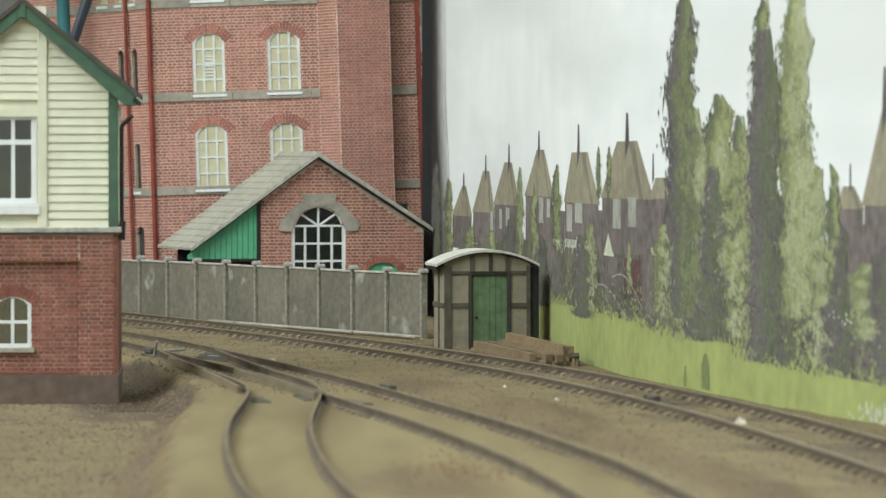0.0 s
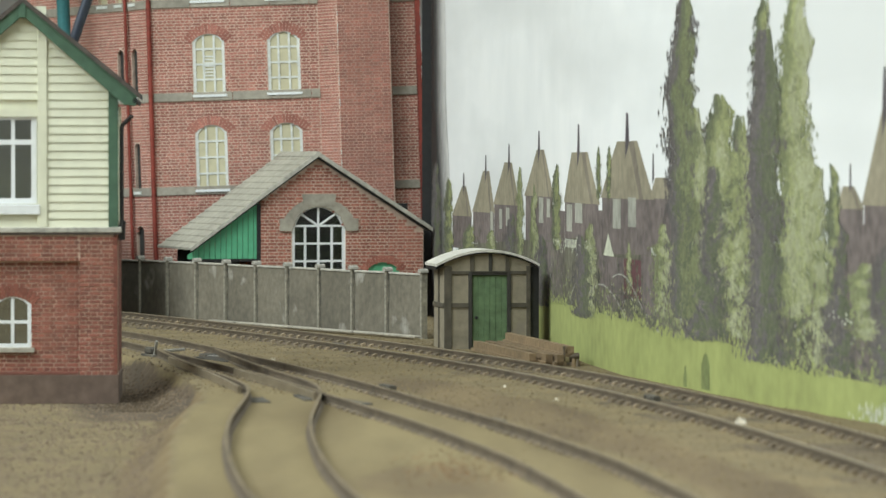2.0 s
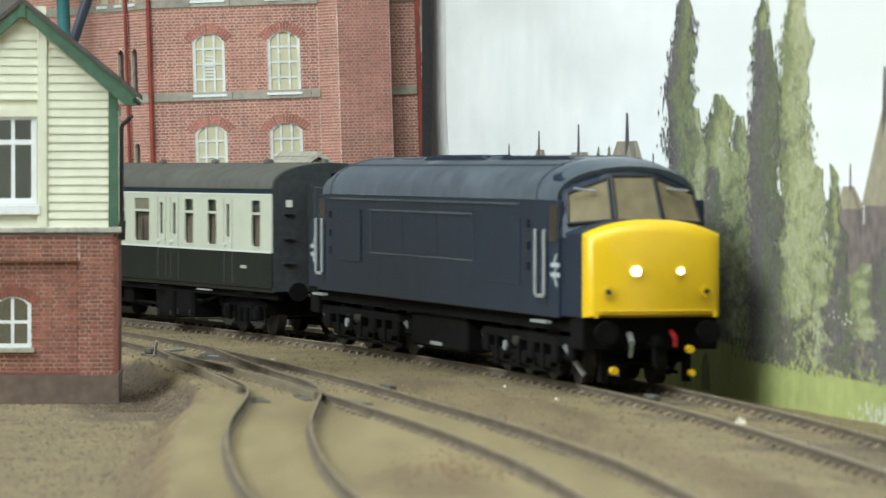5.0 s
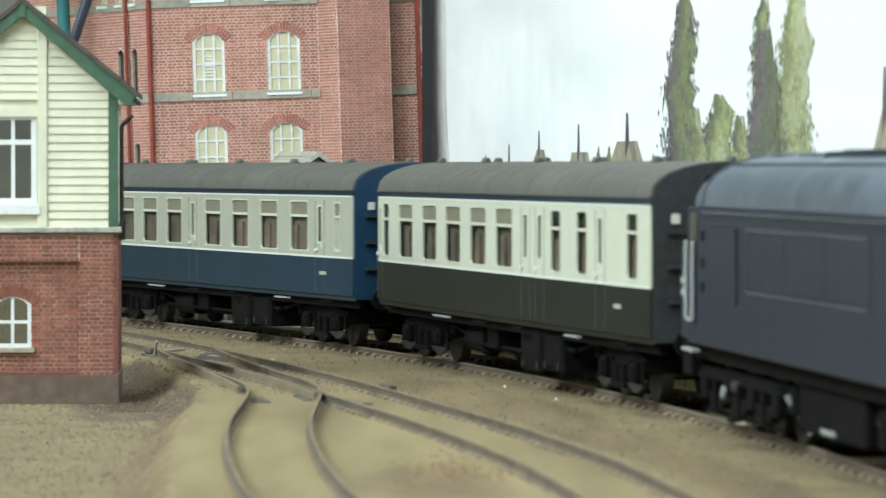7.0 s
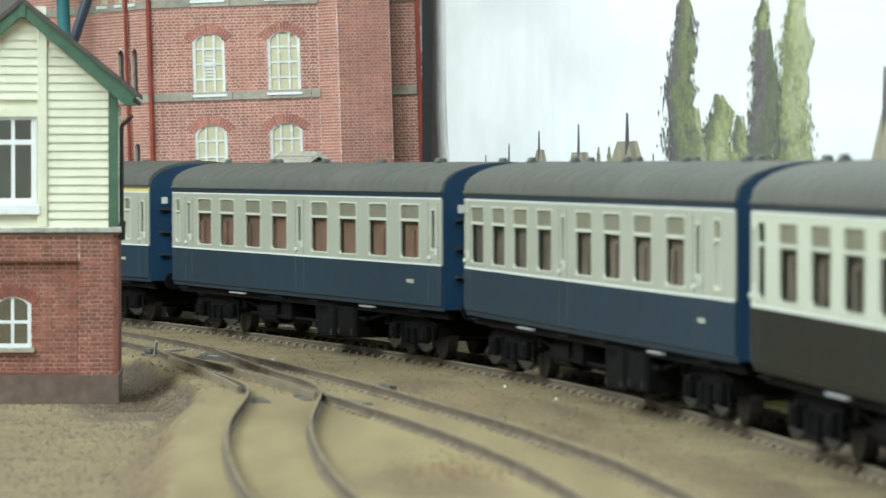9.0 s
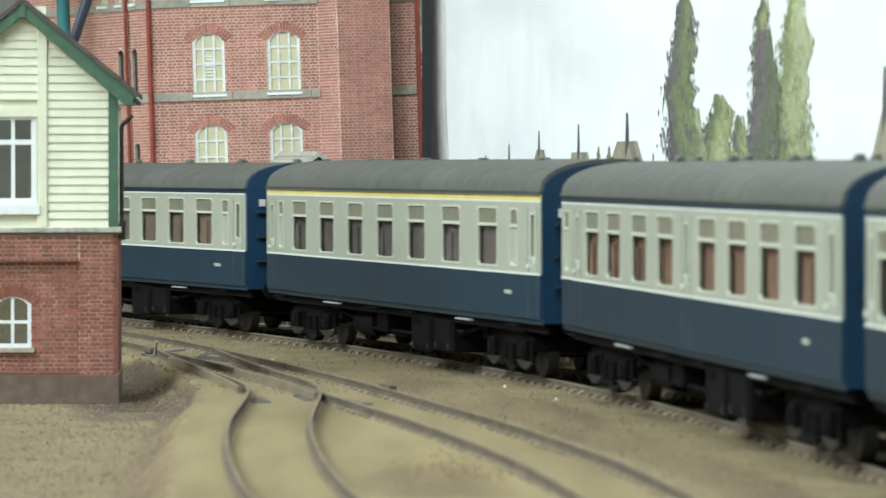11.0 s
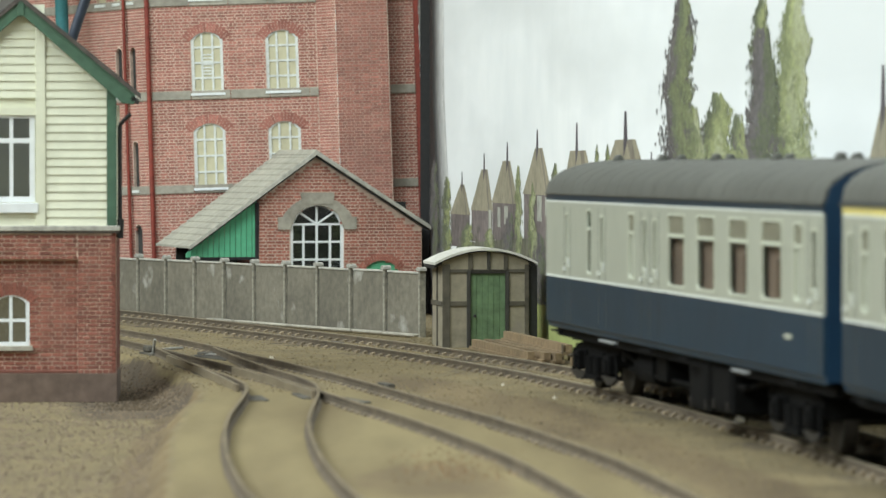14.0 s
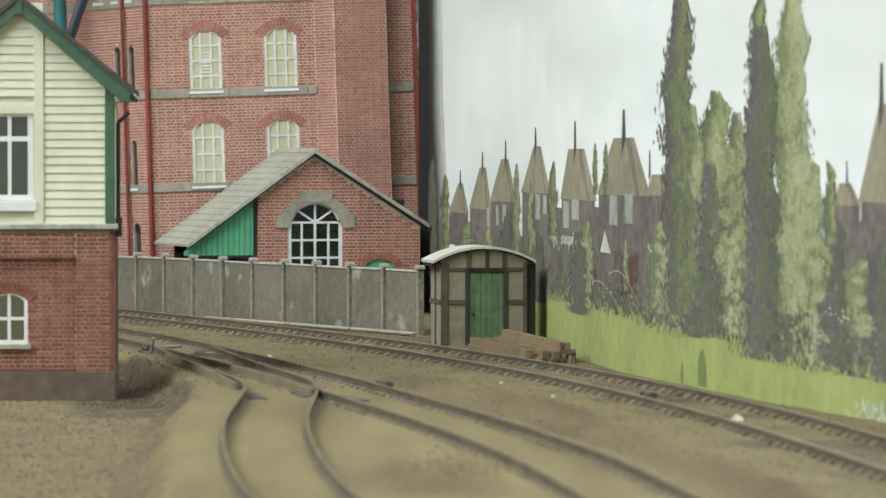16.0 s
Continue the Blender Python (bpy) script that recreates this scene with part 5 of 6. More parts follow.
# ---- train ----
M_BLUE = mat("rail_blue", (0.006, 0.026, 0.047), 0.38, var=0.14, size=8.0, bump=0.03, gloss=0.35)
M_CREAMY = mat("bright_grey_livery", (0.52, 0.54, 0.44), 0.4, var=0.06, size=8.0, bump=0.03)
M_ENDBLUE = mat("end_blue", (0.010, 0.042, 0.092), 0.45, var=0.15, size=6.0, bump=0.03)
# lead coach's lower side: olive reflections put into the paint colour
M_OLIVE = mat("olive_reflection_grey", (0.009, 0.0135, 0.0118), 0.36, var=0.2, size=8.0, bump=0.03, gloss=0.2)
M_LOCO = mat("loco_blue", (0.0118, 0.0215, 0.0395), 0.4, var=0.2, size=8.0, bump=0.03, gloss=0.42)
M_GREY = mat("pale_grey_livery", (0.352, 0.360, 0.293), 0.4, var=0.06, size=8.0, bump=0.03)
M_COACHROOF = mat("coach_roof_grey", (0.095, 0.095, 0.082), 0.6, var=0.15, size=6.0, bump=0.05)
M_LOCOROOF = mat("loco_roof_grey", (0.088, 0.105, 0.128), 0.42, var=0.25, size=6.0, bump=0.05, stain=(0.19, 0.21, 0.24), stain_at=0.57)
M_MARK = mat("faded_white_mark", (0.42, 0.45, 0.47), 0.5, var=0.15, size=2.0, bump=0.0)
# lighter grey paints the highlights along gutter, grille frames and roof seams
M_LOCOLINE = mat("edge_highlight_grey", (0.06, 0.075, 0.09), 0.5, var=0.2, size=4.0, bump=0.0)
M_LINE = mat("white_lining", (0.64, 0.66, 0.61), 0.4, var=0.05, size=5.0, bump=0.0)
M_BAND = mat("first_class_yellow", (0.68, 0.58, 0.20), 0.4, var=0.08, size=5.0, bump=0.0)
M_YELLOW = mat("warning_yellow", (0.74, 0.47, 0.006), 0.32, var=0.05, size=10.0, bump=0.02)
M_CHASSIS = mat("underframe_black", (0.0052, 0.005, 0.0048), 0.9, var=0.4, size=2.0, bump=0.2, gloss=0.12)
M_WHEEL = mat("wheel_steel", (0.03, 0.026, 0.022), 0.6, metal=0.2, var=0.3, size=1.5, bump=0.1)
M_SEAT = mat("red_brown_seats", (0.31, 0.142, 0.092), 0.85, var=0.3, size=8.0, bump=0.0)
M_SEAT_DARK = mat("dark_brown_seats", (0.24, 0.152, 0.108), 0.85, var=0.4, size=8.0, bump=0.0)
M_SEAT_PLUM = mat("plum_brown_seats", (0.20, 0.126, 0.112), 0.85, var=0.4, size=8.0, bump=0.0)
M_SEAT_BROWN = mat("brown_seats", (0.265, 0.152, 0.11), 0.85, var=0.3, size=8.0, bump=0.0)
M_VENT = mat("window_vent_grey", (0.185, 0.175, 0.125), 0.5, var=0.15, size=2.0, bump=0.05)
M_RUBBER = mat("gangway_black", (0.03, 0.035, 0.04), 0.8, var=0.3, size=2.0, bump=0.1)
M_LAMP = mat("lit_headlamp", (1.0, 0.93, 0.78), 0.3, var=0.0, bump=0.0, glow=7.0)
M_TAN = mat("tan_cab", (0.205, 0.165, 0.088), 0.8, var=0.2, size=4.0, bump=0.0)
M_CABGLASS = mat("dark_cab_window", (0.04, 0.034, 0.024), 0.2, var=0.2, size=4.0, bump=0.0)
M_SILVER = mat("handrail_grey", (0.30, 0.31, 0.31), 0.4, var=0.08, size=2.0, bump=0.0)
M_RED = mat("red_hose", (0.45, 0.02, 0.02), 0.5, var=0.1, size=2.0, bump=0.0)

HALF, WID = 129.0, 17.5


def arc(w, z0, rise, n=14):
    """A roof section across the vehicle, from one eave to the other."""
    return [(w * math.cos(math.pi * i / n), z0 + rise * math.sin(math.pi * i / n) ** 0.82) for i in range(n + 1)]


WHEELS = []


def wheelset(parent, x, r, name="wheelset"):
    s = Shape()
    for y in (-8.2, 8.2):
        s.rod((0, y - 1.3, 0), (0, y + 1.3, 0), r, 22).rod((0, y + (-0.9 if y < 0 else -1.7), 0), (0, y + (1.7 if y < 0 else 0.9), 0), r * 0.4, 12)
    s.rod((0, -8, 0), (0, 8, 0), 1.2, 8)
    w = part(name, s, M_WHEEL, parent, "dark steel wheels and axle", smooth=40, m=mpose(x, 0, r))
    WHEELS.append((w, x, r))
    return w


def coach_bogie(parent, x):
    b = part("bogie", Shape().box(-4.6, 4.6, -12.4, 12.4, 4.2, 10.4).box(-19, 19, -9.6, 9.6, 7.6, 10.2).box(-20.5, -18.5, -12.6, 12.6, 6.0, 9.6).box(18.5, 20.5, -12.6, 12.6, 6.0, 9.6), M_CHASSIS, parent, bevel=0.3, m=mpose(x, 0, 0))
    for y in (-12.4, 12.4):
        o = math.copysign(1.0, y)
        # pressed side frame, arched over the axle boxes
        part("side_frame", Shape().prism([(-20.5, 6.6), (-18.4, 5.2), (-17.6, 8.2), (-10.8, 8.2), (-9.6, 4.6), (-5, 3.6), (5, 3.6), (9.6, 4.6), (10.8, 8.2), (17.6, 8.2), (18.4, 5.2), (20.5, 6.6), (20.5, 9.4), (9, 10.8), (-9, 10.8), (-20.5, 9.4)], y - 0.55, y + 0.55), M_CHASSIS, b)
        for cx in (-14.3, 14.3):
            ab = part("axle_box", Shape().box(cx - 2.4, cx + 2.4, y + o * 0.4, y + o * 2.0, 4.2, 8.4).prism([(cx - 1.7, 4.8), (cx + 1.7, 4.8), (cx + 1.3, 7.6), (cx - 1.3, 7.6)], y + o * 2.0, y + o * 2.5), M_CHASSIS, b, bevel=0.25)
            part("leaf_spring", Shape().box(cx - 6.6, cx + 6.6, y + o * 0.5, y + o * 1.4, 3.3, 3.9).box(cx - 4.8, cx + 4.8, y + o * 0.5, y + o * 1.4, 2.7, 3.3).box(cx - 2.6, cx + 2.6, y + o * 0.5, y + o * 1.4, 2.1, 2.7), M_WHEEL, ab)
            part("spring_link", Shape().rod((cx - 6.4, y + o, 3.4), (cx - 5.6, y + o, 8.6), 0.45, 6).rod((cx + 6.4, y + o, 3.4), (cx + 5.6, y + o, 8.6), 0.45, 6), M_CHASSIS, ab)
        part("bolster_spring", Shape().rod((-3, y + o * 0.9, 3.8), (-3, y + o * 0.9, 7.6), 1.2, 10).rod((3, y + o * 0.9, 3.8), (3, y + o * 0.9, 7.6), 1.2, 10).box(-6.4, 6.4, y - 0.4, y + o * 2.0, 2.6, 3.6), M_CHASSIS, b)
        part("step_board", Shape().box(-17, 17, y + o * 0.4, y + o * 2.3, 10.6, 11.2), M_CHASSIS, b)
        part("brake_shoe", Shape().box(-7.6, -6.4, y * 0.58, y * 0.76, 3.0, 8.0).box(6.4, 7.6, y * 0.58, y * 0.76, 3.0, 8.0).rod((-7, y * 0.66, 2.8), (7, y * 0.66, 2.8), 0.5, 6), M_CHASSIS, b)
    for cx in (-14.3, 14.3):
        wheelset(b, cx, 6.2)
    return b


# window plans along the side from the leading end: (middle, half width, kind); w window, d door light, n narrow, t toilet
PLAN_OPEN_LEAD = [(116.5, 2.6, "t"), (101.5, 1.8, "d"), (84, 7.9, "w"), (57, 7.9, "w"), (30, 7.9, "w"), (3.5, 7.9, "w"), (-17, 1.8, "d"), (-36, 7.9, "w"), (-62, 7.9, "w"), (-87, 7.9, "w"), (-112, 7.9, "w"), (-125, 1.5, "d")]
PLAN_OPEN = [(122.5, 1.8, "d"), (104, 7.9, "w"), (77.5, 7.9, "w"), (51.3, 7.9, "w"), (25.5, 7.9, "w"), (6.6, 1.8, "d"), (-13, 7.9, "w"), (-39.5, 7.9, "w"), (-67, 7.9, "w"), (-91.4, 7.9, "w"), (-109.5, 1.8, "d"), (-122, 2.6, "t")]
PLAN_FIRST = [(123, 1.6, "d"), (109, 3.0, "t"), (88, 7.9, "w"), (57.5, 7.9, "w"), (27, 7.9, "w"), (-2.5, 7.9, "w"), (-32, 7.9, "w"), (-61.5, 7.9, "w"), (-91, 7.9, "w"), (-112, 2.6, "t"), (-123, 1.6, "d")]
PLAN_BRAKE = [(122.5, 1.8, "d"), (111.5, 3.0, "t"), (92, 7.7, "w"), (66, 7.7, "w"), (39, 7.7, "w"), (12.5, 7.7, "w"), (-8, 1.8, "d"), (-18, 1.8, "d"), (-31, 3.2, "t"), (-63, 1.8, "d"), (-77, 2.4, "n"), (-103, 1.6, "d")]
PLAN_BRAKE_LEAD = [(115.5, 4.2, "n"), (90.5, 1.7, "d"), (75.8, 4.4, "n"), (54, 4.4, "n"), (39.7, 1.8, "d"), (27, 1.8, "d"), (7.3, 7.9, "w"), (-18, 7.9, "w"), (-43.7, 7.9, "w"), (-69, 7.9, "w"), (-95.6, 7.9, "w"), (-119, 3.4, "n"), (-126, 1.2, "d")]

FLOOR_Z, WAIST, TOP = 13.2, 24.2, 40.6


def coach(label, plan, first=False, lower=None, upper=None, seat=None, group="coaches of the train"):
    lead = plan is PLAN_BRAKE_LEAD
    c = thing("railway_coach", label, "railway coach", group=group)
    wins = []
    for x, h, kind in plan:
        z0, z1 = {"w": (25.3, 39.2), "n": (25.3, 39.2), "t": (25.6, 39.0), "d": (27.6, 38.0)}[kind]
        wins.append((Opening(x - h, x + h, z0, z1), kind))
    ops = [o for o, k in wins]
    for side in (-1, 1):
        y0, y1 = side * WID, side * (WID - 0.55)
        part("lower_side", Shape().box(-HALF, HALF, y0, y1, FLOOR_Z + 0.8, WAIST).box(-HALF, HALF, y0 - side * 0.6, y1 - side * 0.6, FLOOR_Z - 0.4, FLOOR_Z + 0.8), lower or M_BLUE, c, "dark lower side", 0.12)
        part("upper_side", wall_sheet(-HALF, HALF, WAIST, TOP, y0, y1, ops), upper or M_GREY, c, "pale grey upper side")
        part("cantrail", Shape().box(-HALF, HALF, y0, y1, TOP, TOP + 1.5), M_BAND if first else M_BLUE, c, "yellow first class band" if first else "")
        if first:
            part("roof_edge", Shape().box(-HALF, HALF, y0, y1, TOP + 1.5, TOP + 2.1), M_BLUE, c)
        e = side * 0.07
        part("lining", Shape().box(-HALF + 0.3, HALF - 0.3, y0 + e, y0 - e, WAIST - 0.25, WAIST + 0.25).box(-HALF + 0.3, HALF - 0.3, y0 + e, y0 - e, TOP - 0.3, TOP + 0.12), M_LINE, c, "thin white lining")
        for o, kind in wins:
            w = part("window", rounded_ring(o, 0.4, 0.5 if kind == "d" else 1.1, y0 + side * 0.14, y0 - side * 0.3), M_CREAMY, c, "pale metal window frame")
            if kind in "wnt":
                zv = o.z0 + (o.spring - o.z0) * 0.70
                part("ventilator", Shape().box(o.x0, o.x1, y0 - side * 0.15, y0 - side * 0.35, zv, o.spring), M_VENT if kind != "n" else M_GLASS, w, "sliding ventilator panes")
                part("vent_bar", Shape().box(o.x0, o.x1, y0 + side * 0.1, y0 - side * 0.3, zv - 0.35, zv + 0.35), M_CREAMY, w)
            if kind == "t":
                part("pane", Shape().box(o.x0, o.x1, y0 - side * 0.3, y0 - side * 0.4, o.z0, o.spring), M_GREY, w, "frosted pane")
            else:
                part("pane", Shape().box(o.x0, o.x1, y0 - side * 0.4, y0 - side * 0.46, o.z0, o.spring), M_GLASS, w, "clear glass")
            if kind == "d":
                part("door_seam", Shape().box(o.x0 - 2.2, o.x0 - 1.95, y0 + e * 0.6, y0, FLOOR_Z + 1.4, TOP - 1.2).box(o.x1 + 1.95, o.x1 + 2.2, y0 + e * 0.6, y0, FLOOR_Z + 1.4, TOP - 1.2), M_COACHROOF, w)
                part("door_handle", Shape().box(o.x0 - 1.5, o.x0 + 0.3, y0 + side * 0.5, y0, 25.6, 26.4).box(o.x1 + 0.4, o.x1 + 1.0, y0 + side * 0.4, y0, 26.5, 28.4), M_LINE, w)
        # small plain lettering bars
        part("number_bars", Shape().box(101.5, 107.0, y0 + e * 1.4, y0, 19.3, 20.2), M_GREY, c, "plain white number bars")
        for x0, x1 in ((-118, -108), (-62, -46), (-20, -8), (18, 26), (64, 76), (104, 114)):
            part("step", Shape().box(x0, x1, y0 + side * 0.9, y0, FLOOR_Z - 1.1, FLOOR_Z - 0.7), M_SILVER if x0 in (-62, 64) else M_CHASSIS, c)
    # roof with faint ribs
    n = 14
    rings = []
    for x in np.linspace(-HALF, HALF, 47):
        rings.append([(x, y, z) for y, z in arc(WID + 0.15, TOP + (2.1 if first else 1.5), 7.5, n)])
    part("roof", Shape().loft(rings, close=True), M_COACHROOF, c, "dark grey curved roof", smooth=50)
    ribs = Shape()
    for x in np.arange(-HALF + 6, HALF, 12.6):
        ribs.loft([[(x + dx, y, z) for y, z in arc(WID + 0.2, TOP + 1.5 + (0.6 if first else 0), 7.53, n)] for dx in (-0.15, 0.15)], close=True)
    part("roof_ribs", ribs, M_COACHROOF, c)
    part("rain_strip", Shape().box(-HALF, HALF, -WID - 0.45, -WID + 0.2, TOP + 1.4, TOP + 1.8).box(-HALF, HALF, WID - 0.2, WID + 0.45, TOP + 1.4, TOP + 1.8), M_COACHROOF, c)
    for i, x in enumerate((-112, -88, -64, -40, -12, 12, 40, 64, 88, 112)):
        y = (-4.5, 4.5)[i % 2]
        part("roof_ventilator", Shape().rod((x, y, TOP + 7.6), (x, y, TOP + 9.3), 1.3, 10).rod((x - 1.7, y, TOP + 9.3), (x + 1.7, y, TOP + 9.3), 0.8, 8), M_COACHROOF, c, bevel=0.2)
    for sgn in (-1, 1):
        x = sgn * HALF
        part("end_wall", Shape().prism([(-WID + 0.5, FLOOR_Z), (WID - 0.5, FLOOR_Z)] + [(y * 0.985, z - 0.2) for y, z in arc(WID, TOP + 1.5, 7.5, 10)], x - sgn * 1.2, x + sgn * 0.4, "x"), M_RUBBER if lead and sgn > 0 else M_ENDBLUE, c, "dark end wall" if lead and sgn > 0 else "blue end wall")
        part("gangway", Shape().box(x + sgn * 0.4, x + sgn * 4.6, -6.6, 6.6, 15.0, 43.0), M_RUBBER, c, "black corridor bellows", 0.6)
        for k in range(4):
            part("bellows_rib", Shape().box(x + sgn * (0.9 + k), x + sgn * (1.3 + k), -7.0, 7.0, 14.6, 43.4), M_RUBBER, c)
        for y in (-12.5, 12.5):
            part("end_step", Shape().box(x + sgn * 0.4, x + sgn * 1.4, y - 1.6, y + 1.6, 21.0, 21.6).box(x + sgn * 0.4, x + sgn * 1.4, y - 1.6, y + 1.6, 28.0, 28.6).box(x + sgn * 0.4, x + sgn * 1.4, y - 1.6, y + 1.6, 35.0, 35.6), M_RUBBER, c)
            part("buffer", Shape().rod((x, y * 0.92, 13.2), (x + sgn * 5.2, y * 0.92, 13.2), 1.1, 10).rod((x + sgn * 5.2, y * 0.92, 13.2), (x + sgn * 6.0, y * 0.92, 13.2), 2.7, 14), M_CHASSIS, c)
        part("label_plate", Shape().box(x + sgn * 0.4, x + sgn * 0.7, -13.4, -11.6, 37.0, 39.0), M_LINE, c, "small white notice")
        part("coupling", Shape().box(x, x + sgn * 9.5, -1.4, 1.4, 8.4, 9.8), M_CHASSIS, c)
    part("floor_pan", Shape().box(-HALF + 1, HALF - 1, -WID + 1.2, WID - 1.2, FLOOR_Z - 0.6, FLOOR_Z + 0.6), M_CHASSIS, c)
    part("solebar", Shape().box(-HALF + 1, HALF - 1, -15.2, -14.0, 10.8, 13.2).box(-HALF + 1, HALF - 1, 14.0, 15.2, 10.8, 13.2), M_CHASSIS, c)
    for y in (-13.0, 13.0):
        part("truss_rod", Shape().rod((-74, y, 11.0), (-30, y, 6.4), 0.45, 6).rod((-30, y, 6.4), (40, y, 6.4), 0.45, 6).rod((40, y, 6.4), (74, y, 11.0), 0.45, 6), M_CHASSIS, c)
        for x in (-30, 40):
            part("hanger", Shape().box(x - 0.6, x + 0.6, y - 0.6, y + 0.6, 6.2, 12.0), M_CHASSIS, c)
        part("step_iron", Shape().box(52, 58, y * 1.08 - 0.5, y * 1.08 + 0.5, 8.4, 9.0), M_CHASSIS, c)
    part("vacuum_tank", Shape().rod((-50, -10, 7.4), (-32, -10, 7.4), 3.4, 14), M_CHASSIS, c)
    part("regulator_box", Shape().box(-22, -12, -14.4, -6, 6.0, 12.6), M_CHASSIS, c, bevel=0.3)
    for x0, x1, y0, y1, z0 in ((15, 33, -15.4, -4, 2.8), (34.5, 51, -15.2, -4, 3.4), (-50, -20, 4, 15.2, 3.2)):
        bx = part("battery_box", Shape().box(x0, x1, y0, y1, z0, 12.6), M_CHASSIS, c, bevel=0.35)
        part("box_lid", Shape().box(x0 + 0.8, x1 - 0.8, y0 - 0.25 if y0 < 0 else y1, y0 if y0 < 0 else y1 + 0.25, z0 + 1.0, 11.4), M_CHASSIS, bx, bevel=0.1)
        for x in (x0 + 2.5, x1 - 2.5):
            part("box_hinge", Shape().box(x - 0.5, x + 0.5, y0 - 0.5 if y0 < 0 else y1, y0 if y0 < 0 else y1 + 0.5, z0 + 0.6, z0 + 2.2), M_WHEEL, bx)
    part("centre_girder", Shape().box(-70, 70, -2.5, 2.5, 5.4, 12.6).box(-70, -66, -12, 12, 7.5, 12.6).box(66, 70, -12, 12, 7.5, 12.6), M_CHASSIS, c)
    part("brake_gear", Shape().rod((30, -8, 8), (44, -8, 8), 3.2, 12).rod((-50, 6, 8), (-34, 6, 8), 3.6, 12).rod((-60, 0, 6), (60, 0, 6), 0.6, 6).rod((-60, -12, 6.5), (0, -12, 5.5), 0.5, 6), M_CHASSIS, c)
    # seats and partition seen through the glass
    part("seats", Shape().box(-HALF + 4, HALF - 4, -16.2, -15.7, 14.5, 40.0), seat or M_SEAT, c, "brown seats and partition")
    seats = Shape()
    for x in np.arange(-110, 115, 12.5):
        seats.box(x - 2.4, x + 2.4, -16.7, -16.25, 14.5, 32.5)
    part("seat_backs", seats, seat or M_SEAT, c, "brown seat backs")
    bogies = [coach_bogie(c, 93.0), coach_bogie(c, -93.0)]
    return c, bogies


